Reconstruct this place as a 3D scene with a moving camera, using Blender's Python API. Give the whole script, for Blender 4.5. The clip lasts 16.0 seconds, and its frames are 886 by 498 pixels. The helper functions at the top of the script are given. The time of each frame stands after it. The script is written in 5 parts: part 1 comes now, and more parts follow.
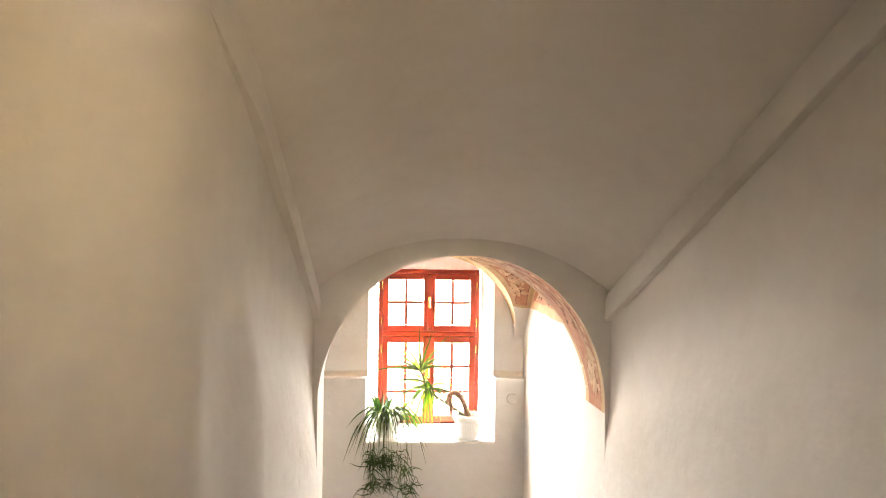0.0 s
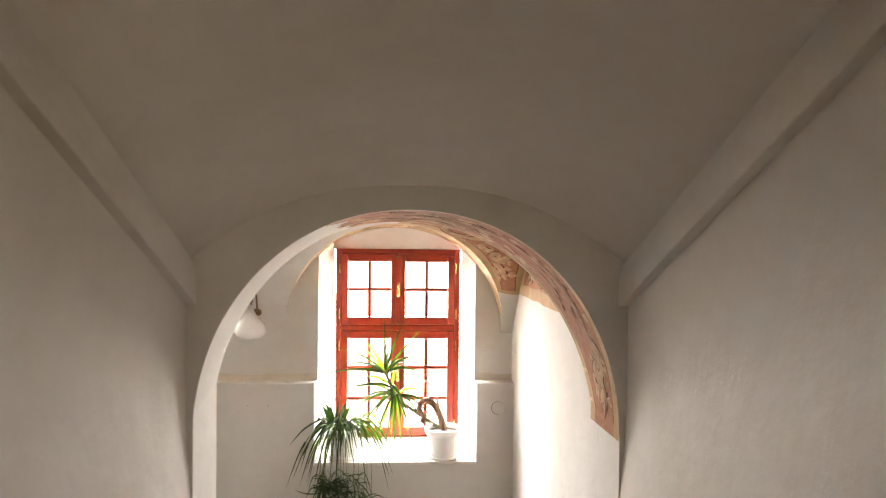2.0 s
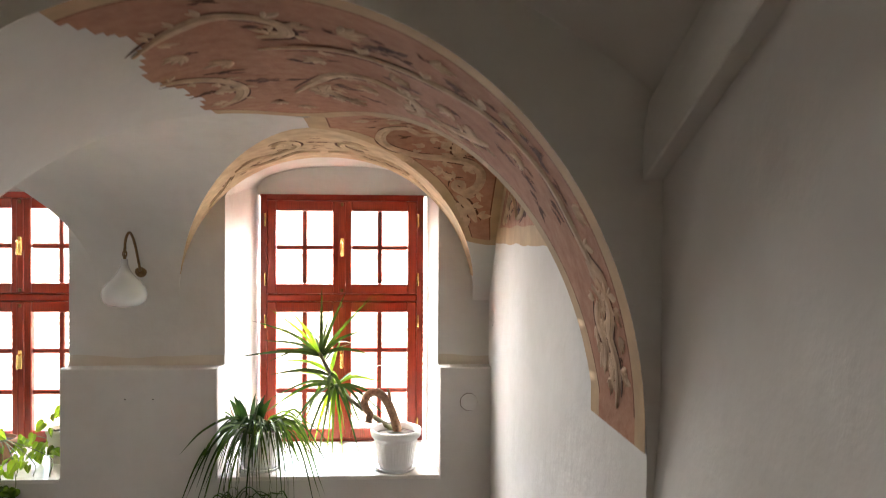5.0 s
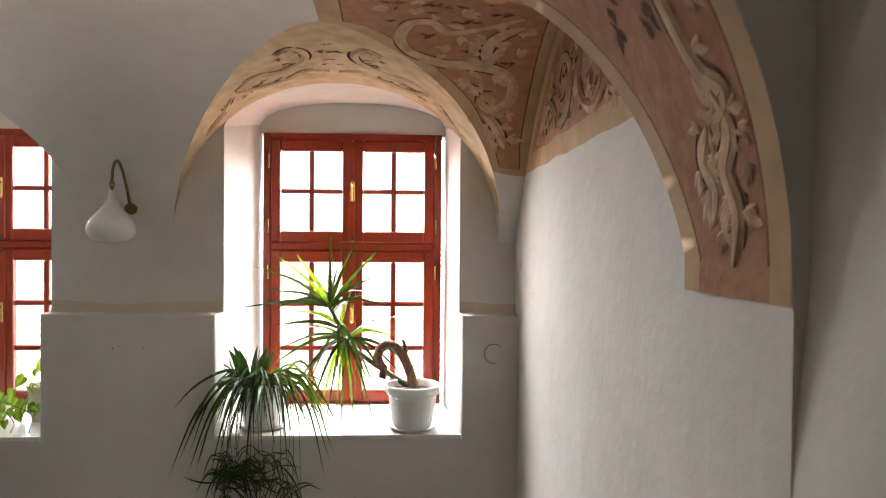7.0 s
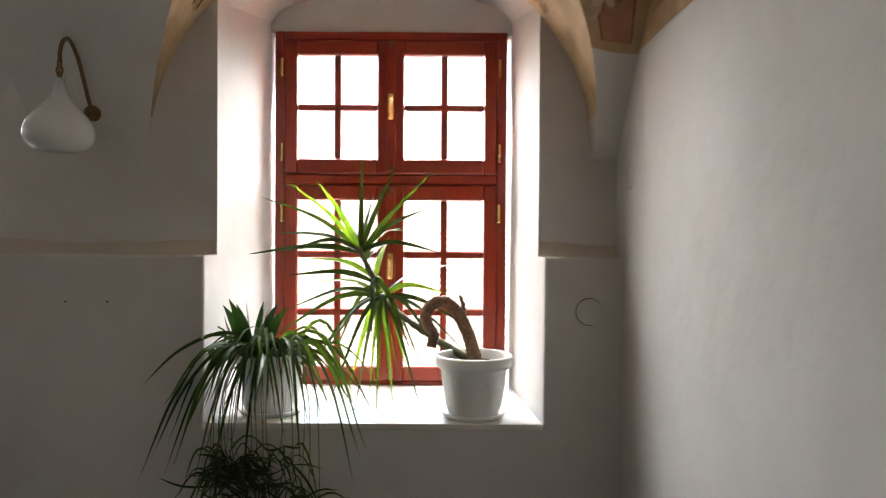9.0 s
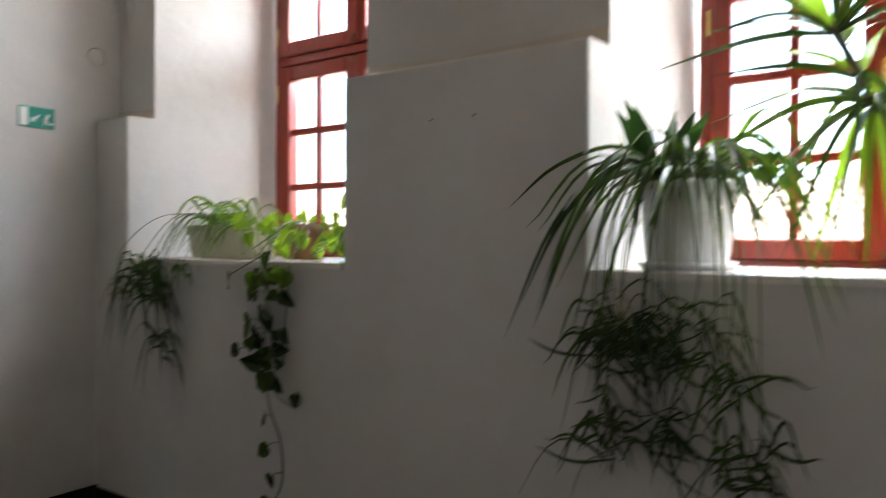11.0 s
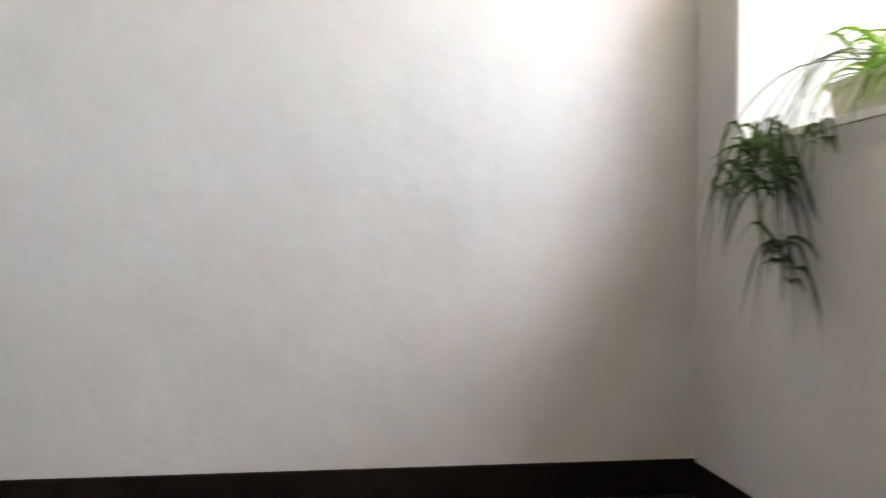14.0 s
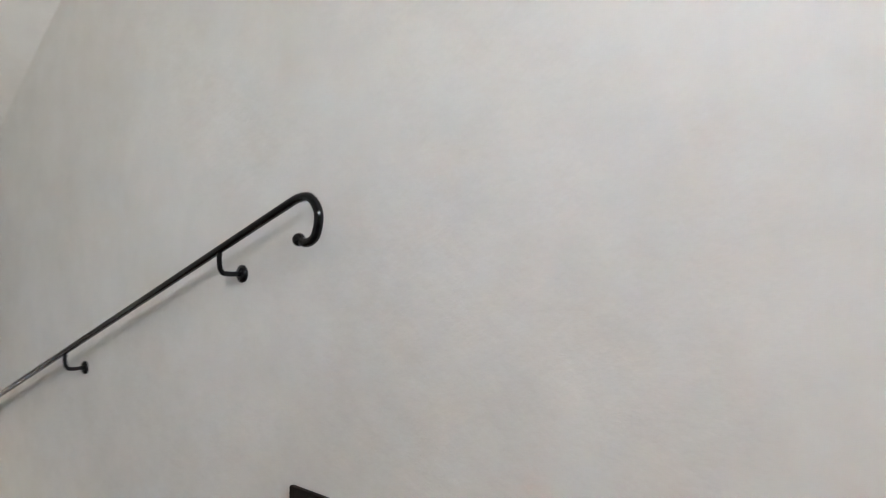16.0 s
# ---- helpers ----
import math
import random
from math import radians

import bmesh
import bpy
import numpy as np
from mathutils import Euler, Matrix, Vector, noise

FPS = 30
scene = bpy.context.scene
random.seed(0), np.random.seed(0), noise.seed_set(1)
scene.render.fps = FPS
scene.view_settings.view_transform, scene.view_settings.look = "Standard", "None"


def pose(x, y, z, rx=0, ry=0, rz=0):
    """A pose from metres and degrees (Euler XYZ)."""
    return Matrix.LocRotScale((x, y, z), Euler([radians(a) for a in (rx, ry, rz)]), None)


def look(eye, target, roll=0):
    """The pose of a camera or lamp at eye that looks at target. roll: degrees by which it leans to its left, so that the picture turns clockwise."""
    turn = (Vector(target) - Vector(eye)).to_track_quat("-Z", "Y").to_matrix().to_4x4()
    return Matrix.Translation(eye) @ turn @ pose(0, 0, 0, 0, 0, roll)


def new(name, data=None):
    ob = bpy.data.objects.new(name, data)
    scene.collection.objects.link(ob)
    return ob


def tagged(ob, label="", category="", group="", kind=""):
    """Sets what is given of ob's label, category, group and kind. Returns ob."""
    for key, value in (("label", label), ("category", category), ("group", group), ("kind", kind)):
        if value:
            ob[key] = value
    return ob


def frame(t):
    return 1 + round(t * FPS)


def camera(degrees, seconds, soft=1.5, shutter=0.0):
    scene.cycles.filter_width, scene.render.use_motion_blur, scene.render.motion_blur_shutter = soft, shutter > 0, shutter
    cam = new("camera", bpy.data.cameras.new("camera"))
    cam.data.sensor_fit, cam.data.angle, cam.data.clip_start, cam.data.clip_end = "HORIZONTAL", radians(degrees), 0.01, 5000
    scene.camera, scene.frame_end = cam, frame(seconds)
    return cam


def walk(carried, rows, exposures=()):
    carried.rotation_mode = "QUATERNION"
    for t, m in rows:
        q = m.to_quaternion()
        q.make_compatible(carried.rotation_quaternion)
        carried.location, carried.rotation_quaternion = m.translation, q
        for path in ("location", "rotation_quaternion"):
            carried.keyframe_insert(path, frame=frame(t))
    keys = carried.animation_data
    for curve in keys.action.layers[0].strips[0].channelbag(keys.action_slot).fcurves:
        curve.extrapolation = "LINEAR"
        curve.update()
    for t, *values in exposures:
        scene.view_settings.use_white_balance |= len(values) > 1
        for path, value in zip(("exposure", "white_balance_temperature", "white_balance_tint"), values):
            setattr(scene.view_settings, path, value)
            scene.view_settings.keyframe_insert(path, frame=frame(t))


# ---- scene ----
cam = camera(63.93, 16.0, soft=1.0, shutter=0.5)

# seconds, eye x y z, heading to the left of +y, tilt up, lean (degrees)
PATH = [
    (0, 0.09, -8.492, 3.86, -4.03, -0.74, 0.93),
    (0.5, 0.131, -8.026, 3.879, -3.97, -0.92, 1.04),
    (1, 0.215, -7.624, 3.899, -4.06, -1.12, 0.71),
    (1.5, 0.367, -7.227, 3.82, -3.96, -1.04, 0.72),
    (2, 0.545, -6.815, 3.62, -3.85, -1.11, 0.66),
    (2.5, 0.718, -6.41, 3.594, -3.81, -1.13, 0.57),
    (3, 0.852, -5.98, 3.605, -3.75, -1.2, 0.37),
    (5.5, 1.09, -4.92, 2.948, -3.03, -0.91, 0.36),
    (6, 1.052, -4.829, 2.826, -2.91, -0.98, 0.35),
    (6.5, 1.01, -4.699, 2.795, -2.96, -0.93, 0.43),
    (7, 0.992, -4.522, 2.691, -2.9, -0.93, 0.47),
    (7.5, 0.992, -4.277, 2.557, -2.82, -0.87, 0.47),
    (8, 0.973, -3.994, 2.441, -2.83, -0.88, 0.44),
    (10.3, 0.777, -2.398, 1.928, 18.27, -0.64, 0.16),
    (10.5, 0.775, -2.33, 1.829, 23.22, -0.44, 0.16),
    (11, 0.724, -2.181, 1.516, 34.65, -0.49, 0.27),
    (11.5, 0.698, -2.065, 1.269, 47.26, -0.7, -0.21),
    (12, 0.674, -2.091, 1.068, 57.88, -0.48, 0.22),
    (12.5, 0.602, -2.025, 1.035, 59.33, -0.12, 0.81),
    (13, 0.3, -1.758, 1.048, 60, -0.01, 0.7),
    (13.5, -0.05, -1.543, 1.048, 70.42, 0.15, -0.33),
    (14, -0.328, -1.446, 1.033, 82.56, -0.29, 0.5),
    (14.5, -0.472, -1.36, 1.037, 94.97, 0.03, 0.19),
    (15, -0.78, -1.24, 1.045, 108, -0, 0.42),
    (15.5, -1.188, -1.288, 1.024, 119.22, -0.34, 0.76),
    (16, -1.721, -1.351, 0.918, 131.22, 0.11, 0.74),
]


def eye_pose(x, y, z, yaw, pitch, roll):
    c, s = math.cos(radians(pitch)), math.sin(radians(pitch))
    way = Vector((-math.sin(radians(yaw)) * c, math.cos(radians(yaw)) * c, s))
    return look((x, y, z), Vector((x, y, z)) + way, roll)


walk(cam, [(r[0], eye_pose(*r[1:])) for r in PATH], [
    (0.0, 6.72, 7600, 14), (1.5, 6.15, 7450, 14), (3.0, 5.55, 7050, 14), (5.5, 4.85, 6850, 12), (8.0, 4.4, 6850, 12),
    (10.5, 3.55, 6400, 10), (11.0, 4.3, 6400, 10), (11.5, 5.1, 6400, 10), (12.5, 5.58, 6500, 10), (14.0, 5.85, 6450, 10), (15.0, 5.9, 6400, 10), (16.0, 6.06, 6450, 10)])

# ---- light: a bright hazy day, the sun behind the building on the roofs outside ----
world = bpy.data.worlds.new("sky")
scene.world = world
world.use_nodes = True
wn = world.node_tree.nodes
sky = wn.new("ShaderNodeTexSky")
sky.sky_type, sky.sun_disc = "NISHITA", False
sky.sun_elevation, sky.sun_rotation = radians(48), radians(200)
sky.air_density, sky.dust_density = 1.0, 4.0
world.node_tree.links.new(sky.outputs[0], wn["Background"].inputs[0])
wn["Background"].inputs[1].default_value = 0.13
sun = new("sun", bpy.data.lights.new("sun", "SUN"))
sun.data.energy, sun.data.angle, sun.data.color = 1.7, radians(10), (1, 0.96, 0.9)
sun.matrix_world = look((0, 0, 20), (1.5, 4.0, 15.26))

# the sky's light in the upper half of each window
for wx, watts, low, wide in ((0.58, 11.0, -0.75, 120), (-1.975, 5.8, -1.7, 160)):
    lamp = new("window_daylight", bpy.data.lights.new("window_daylight", "AREA"))
    lamp.data.shape, lamp.data.size, lamp.data.size_y = "RECTANGLE", 1.3, 0.9
    lamp.data.energy, lamp.data.color, lamp.data.spread = watts, (0.955, 0.975, 1.0), radians(wide)
    lamp.matrix_world = look((wx, 1.22, 3.02), (wx, low, 0.85))

# added warm lamp in the unseen rear opening, aimed at the rounded wall end
lamp = new("added_landing_light", bpy.data.lights.new("added_landing_light", "AREA"))
lamp.data.shape, lamp.data.size, lamp.data.size_y = "RECTANGLE", 0.4, 0.4
lamp.data.energy, lamp.data.color = 0.085, (1.0, 0.76, 0.43)
lamp.data.spread = radians(64)
lamp.matrix_world = look((1.1, -10.02, 4.35), (-0.85, -6.6, 4.45))


# ---- materials ----
def material(name, rough=0.6, metal=0.0):
    m = bpy.data.materials.new(name)
    m.use_nodes = True
    b = m.node_tree.nodes["Principled BSDF"]
    b.inputs["Roughness"].default_value, b.inputs["Metallic"].default_value = rough, metal
    return m, m.node_tree.nodes, m.node_tree.links, b


def tex(nodes, links, scale, detail=4.0, stretch=(1, 1, 1), coord="Object", rough=0.55):
    tc, mp, tx = nodes.new("ShaderNodeTexCoord"), nodes.new("ShaderNodeMapping"), nodes.new("ShaderNodeTexNoise")
    mp.inputs["Scale"].default_value = stretch
    tx.inputs["Scale"].default_value, tx.inputs["Detail"].default_value, tx.inputs["Roughness"].default_value = scale, detail, rough
    links.new(tc.outputs[coord], mp.inputs[0])
    links.new(mp.outputs[0], tx.inputs["Vector"])
    return tx.outputs["Fac"]


def ramp(nodes, links, fac, stops):
    r = nodes.new("ShaderNodeValToRGB")
    e = r.color_ramp.elements
    while len(e) < len(stops):
        e.new(0.5)
    for el, (p, c) in zip(e, stops):
        el.position, el.color = p, (*c, 1)
    links.new(fac, r.inputs[0])
    return r.outputs[0]


def mixed(nodes, links, fac, a, b):
    m = nodes.new("ShaderNodeMix")
    m.data_type = "RGBA"
    for sock, v in ((m.inputs[0], fac), (m.inputs[6], a), (m.inputs[7], b)):
        if isinstance(v, (tuple, float, int)):
            sock.default_value = (*v, 1) if isinstance(v, tuple) else v
        else:
            links.new(v, sock)
    return m.outputs[2]


def bumped(nodes, links, b, *layers):
    last = None
    for fac, strength, dist in layers:
        n = nodes.new("ShaderNodeBump")
        n.inputs["Strength"].default_value, n.inputs["Distance"].default_value = strength, dist
        links.new(fac, n.inputs["Height"])
        if last:
            links.new(last, n.inputs["Normal"])
        last = n.outputs[0]
    links.new(last, b.inputs["Normal"])


def simple(name, colour, rough=0.5, metal=0.0, vary=0.12, scale=6.0, bump=0.0, bscale=60.0, spec=0.5):
    m, n, l, b = material(name, rough, metal)
    b.inputs["Specular IOR Level"].default_value = spec
    t = tex(n, l, scale)
    dark = tuple(c * (1 - vary) for c in colour)
    light = tuple(min(1, c * (1 + vary)) for c in colour)
    l.new(ramp(n, l, t, [(0.3, dark), (0.7, light)]), b.inputs["Base Color"])
    if bump:
        bumped(n, l, b, (tex(n, l, bscale), bump, 0.004))
    return m


def make_plaster(name, tone):
    m, n, l, b = material(name, 0.9)
    b.inputs["Specular IOR Level"].default_value = 0.12
    big, mid, fine = tex(n, l, 1.1, 5), tex(n, l, 7, 5), tex(n, l, 90, 3)
    blot, trowel = tex(n, l, 0.55, 7, rough=0.65), tex(n, l, 16, 4, (1, 1, 0.35), rough=0.7)
    c1 = ramp(n, l, big, [(0.3, tuple(0.90 * c for c in tone)), (0.7, tone)])
    c2 = ramp(n, l, mid, [(0.25, tuple(0.88 * c for c in tone)), (0.6, tuple(1.03 * c for c in tone))])
    c3 = ramp(n, l, blot, [(0.36, (tone[0] * 0.88, tone[1] * 0.85, tone[2] * 0.79)), (0.52, tone), (0.66, tuple(1.05 * c for c in tone))])
    l.new(mixed(n, l, 0.42, mixed(n, l, 0.45, c1, c2), c3), b.inputs["Base Color"])
    bumped(n, l, b, (big, 0.48, 0.05), (mid, 0.2, 0.02), (trowel, 0.09, 0.005), (fine, 0.25, 0.002))
    return m


def make_fresco():
    m, n, l, b = material("rose_fresco_ground", 0.9)
    b.inputs["Specular IOR Level"].default_value = 0.08
    big, mid, fine = tex(n, l, 3, 5), tex(n, l, 18, 5), tex(n, l, 120, 3)
    c1 = ramp(n, l, big, [(0.3, (0.35, 0.165, 0.098)), (0.7, (0.44, 0.225, 0.138))])
    c2 = ramp(n, l, mid, [(0.3, (0.27, 0.112, 0.064)), (0.65, (0.44, 0.245, 0.15))])
    l.new(mixed(n, l, 0.5, c1, c2), b.inputs["Base Color"])
    bumped(n, l, b, (mid, 0.4, 0.01), (fine, 0.2, 0.002))
    return m


def make_wood():
    m, n, l, b = material("stained_pine", 0.28)
    tc, mp, wv = n.new("ShaderNodeTexCoord"), n.new("ShaderNodeMapping"), n.new("ShaderNodeTexWave")
    mp.inputs["Scale"].default_value = (9, 9, 0.7)
    wv.inputs["Scale"].default_value, wv.inputs["Distortion"].default_value, wv.inputs["Detail"].default_value = 2.2, 5.0, 3.0
    l.new(tc.outputs["Object"], mp.inputs[0])
    l.new(mp.outputs[0], wv.inputs["Vector"])
    grain = tex(n, l, 30, 4, (4, 4, 0.25))
    c1 = ramp(n, l, wv.outputs["Fac"], [(0.2, (0.245, 0.021, 0.007)), (0.8, (0.30, 0.030, 0.009))])
    c2 = ramp(n, l, grain, [(0.3, (0.16, 0.013, 0.005)), (0.7, (0.34, 0.042, 0.013))])
    l.new(mixed(n, l, 0.45, c1, c2), b.inputs["Base Color"])
    bumped(n, l, b, (grain, 0.08, 0.002))
    return m


def make_glass():
    m, n, l, b = material("window_glass", 0.0)
    tr, gl, mx, lw, pw, ad = (n.new("ShaderNode" + k) for k in ("BsdfTransparent", "BsdfGlossy", "MixShader", "LayerWeight", "Math", "Math"))
    gl.inputs["Roughness"].default_value = 0.02
    tr.inputs["Color"].default_value = (0.97, 0.98, 0.975, 1)
    lw.inputs["Blend"].default_value = 0.5
    pw.operation, pw.inputs[1].default_value = "POWER", 4.0
    ad.operation, ad.inputs[1].default_value, ad.inputs[2].default_value = "MULTIPLY_ADD", 0.6, 0.04
    l.new(lw.outputs["Facing"], pw.inputs[0])
    l.new(pw.outputs[0], ad.inputs[0])
    l.new(ad.outputs[0], mx.inputs[0])
    l.new(tr.outputs[0], mx.inputs[1])
    l.new(gl.outputs[0], mx.inputs[2])
    l.new(mx.outputs[0], n["Material Output"].inputs[0])
    return m


PLASTER, FRESCO, WOOD, GLASS = make_plaster("lime_plaster", (0.63, 0.608, 0.57)), make_fresco(), make_wood(), make_glass()
CREAM = make_plaster("cream_plaster", (0.69, 0.625, 0.51))
# a little darker and yellower than the wall's plaster
OCHRE = make_plaster("ochre_plaster", (0.58, 0.515, 0.425))
STUCCO = simple("rose_cream_stucco", (0.50, 0.34, 0.215), 0.85, vary=0.25, scale=14, bump=0.3, bscale=80, spec=0.08)
SOFFIT = simple("cream_stucco", (0.51, 0.375, 0.23), 0.85, vary=0.2, scale=9, bump=0.3, bscale=80, spec=0.08)
BAND = simple("ochre_painted_band", (0.45, 0.31, 0.178), 0.85, vary=0.16, scale=6, bump=0.2, spec=0.08)
ROSELINE = simple("dark_rose_line", (0.20, 0.09, 0.05), 0.85, vary=0.4, scale=25, spec=0.08)
# dark touches of the fresco, also the shadow painted beside the scrolls
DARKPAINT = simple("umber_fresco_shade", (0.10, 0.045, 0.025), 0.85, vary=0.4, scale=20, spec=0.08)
SKIRT = simple("dark_stained_skirting", (0.009, 0.006, 0.0045), 0.55, vary=0.4, scale=9, bump=0.3, spec=0.15)
FLOORGROUT = simple("tile_joint", (0.012, 0.010, 0.009), 0.9, spec=0.1)
MARBLE = simple("pale_stone_sill", (0.74, 0.70, 0.63), 0.22, vary=0.1, scale=8)
BRASS = simple("polished_brass", (0.80, 0.55, 0.20), 0.25, 1.0)
BRONZE = simple("aged_bronze", (0.20, 0.125, 0.06), 0.42, 1.0, vary=0.3, scale=40)
IRON = simple("black_painted_iron", (0.003, 0.003, 0.0033), 0.2, 0.0, vary=0.3, scale=30, spec=0.28)
PLASTIC = simple("white_plastic", (0.80, 0.80, 0.78), 0.35, vary=0.03)
CREAMPOT = simple("cream_plastic", (0.66, 0.62, 0.46), 0.42, vary=0.05)
TERRACOTTA = simple("terracotta", (0.36, 0.17, 0.09), 0.8, vary=0.2, scale=20)
SOIL = simple("potting_soil", (0.045, 0.03, 0.02), 0.95, vary=0.5, scale=40, bump=0.8)


# ---- mesh helpers ----
def part(name, bm, mat, parent=None, label="", smooth=False):
    me = bpy.data.meshes.new(name)
    bmesh.ops.recalc_face_normals(bm, faces=bm.faces[:])
    bm.to_mesh(me)
    bm.free()
    for mm in (mat if isinstance(mat, (list, tuple)) else [mat]):
        me.materials.append(mm)
    if smooth:
        me.shade_smooth()
    ob = new(name, me)
    ob.parent = parent
    if label:
        ob["label"] = label
    return ob


def empty(name, loc=(0, 0, 0)):
    ob = new(name)
    ob.empty_display_size = 0.1
    ob.location = loc
    return ob


def bevelled(ob, width=0.01, seg=2, angle=35):
    m = ob.modifiers.new("edge", "BEVEL")
    m.width, m.segments, m.limit_method, m.angle_limit = width, seg, "ANGLE", radians(angle)
    return ob


def box(bm, x0, x1, y0, y1, z0, z1, mi=0):
    v = [bm.verts.new((x, y, z)) for x in (x0, x1) for y in (y0, y1) for z in (z0, z1)]
    for q in ((0, 1, 3, 2), (4, 6, 7, 5), (0, 4, 5, 1), (2, 3, 7, 6), (0, 2, 6, 4), (1, 5, 7, 3)):
        f = bm.faces.new([v[i] for i in q])
        f.material_index = mi
    return bm


def softbox(x0, x1, y0, y1, z0, z1, r=0.004, seg=1):
    bm = box(bmesh.new(), x0, x1, y0, y1, z0, z1)
    bmesh.ops.recalc_face_normals(bm, faces=bm.faces[:])
    bmesh.ops.bevel(bm, geom=bm.edges[:], offset=r, segments=seg, affect="EDGES", profile=0.5)
    return bm


def prism(bm, plan, z0, z1):
    """A plan polygon drawn upwards; z0 and z1 may be functions of (x, y)."""
    low = [bm.verts.new((x, y, z0(x, y) if callable(z0) else z0)) for x, y in plan]
    top = [bm.verts.new((x, y, z1(x, y) if callable(z1) else z1)) for x, y in plan]
    n = len(plan)
    for i in range(n):
        bm.faces.new((low[i], low[(i + 1) % n], top[(i + 1) % n], top[i]))
    bm.faces.new(low)
    bm.faces.new(top)
    return bm


def sheet(bm, rows, mi=0):
    """Quads between rows of points."""
    vs = [[bm.verts.new(p) for p in r] for r in rows]
    for j, (a, b) in enumerate(zip(vs, vs[1:])):
        for i in range(len(a) - 1):
            f = bm.faces.new((a[i], a[i + 1], b[i + 1], b[i]))
            f.material_index = mi(j, i, f.calc_center_median()) if callable(mi) else mi
            f.smooth = True
    return vs


def lathe(profile, seg=32, bm=None):
    bm = bm or bmesh.new()
    rows = [[(r * math.cos(2 * math.pi * i / seg), r * math.sin(2 * math.pi * i / seg), z) for i in range(seg)] for r, z in profile]
    vs = [[bm.verts.new(p) for p in r] for r in rows]
    for a, b in zip(vs, vs[1:]):
        for i in range(seg):
            f = bm.faces.new((a[i], a[(i + 1) % seg], b[(i + 1) % seg], b[i]))
            f.smooth = True
    if profile[0][0] > 1e-4:
        bm.faces.new(vs[0][::-1])
    if profile[-1][0] > 1e-4:
        bm.faces.new(vs[-1])
    return bm


def tube(bm, pts, radius, seg=8, mi=0):
    """A round tube along points; radius may be a list."""
    pts = [Vector(p) for p in pts]
    rings = []
    side = None
    for i, p in enumerate(pts):
        d = (pts[min(i + 1, len(pts) - 1)] - pts[max(i - 1, 0)]).normalized()
        if side is None:
            side = d.cross(Vector((0.3, 0.2, 1))).normalized()
        side = (side - d * side.dot(d)).normalized()
        up = d.cross(side)
        r = radius[i] if isinstance(radius, (list, tuple)) else radius
        rings.append([bm.verts.new(p + r * (math.cos(a) * side + math.sin(a) * up)) for a in (2 * math.pi * k / seg for k in range(seg))])
    for a, b in zip(rings, rings[1:]):
        for k in range(seg):
            f = bm.faces.new((a[k], a[(k + 1) % seg], b[(k + 1) % seg], b[k]))
            f.material_index, f.smooth = mi, True
    for ring in (rings[0][::-1], rings[-1]):
        bm.faces.new(ring).material_index = mi
    return bm


def curve_pts(pts, n=8):
    """A smooth line through points."""
    pts = [Vector(p) for p in pts]
    q = [2 * pts[0] - pts[1]] + pts + [2 * pts[-1] - pts[-2]]
    out = []
    for i in range(1, len(q) - 2):
        a, b, c, d = q[i - 1:i + 3]
        for k in range(n):
            t = k / n
            out.append(0.5 * ((2 * b) + (c - a) * t + (2 * a - 5 * b + 4 * c - d) * t * t + (3 * b - a - 3 * c + d) * t ** 3))
    return out + [pts[-1]]


# ---- plan, in metres: the landing's floor is z = 0, the window wall faces -y ----
XL, XR = -3.16, 1.71          # side walls of the landing
PL, PR = -0.99, -0.447        # wall between the two flights
YA = -3.24                    # wall with the arches into the flights
YU = 0.147                    # upper window wall, set back above the ledge
SILL, LEDGE = 1.43, 2.195
SLOPE, RISE, TREAD = 0.443, 0.16, 0.363
STAIR_FOOT, STEPS = -2.72, 15
WINDOWS = ((-0.21, 1.35, -0.087, 1.25), (-2.86, -1.285, -2.645, -1.308))   # opening in front, frame behind
YF = 0.86                     # the windows' frames
TOPZ = STEPS * RISE           # upper floor


def head_z(x, w, back):
    x0, x1 = (w[2] - 0.03, w[3] + 0.03) if back else (w[0], w[1])
    u = (2 * x - x0 - x1) / (x1 - x0)
    low, top = (3.52, 3.70) if back else (3.40, 3.69)
    return low + (top - low) * math.sqrt(max(0.0, 1 - min(1, abs(u)) ** 2.2))


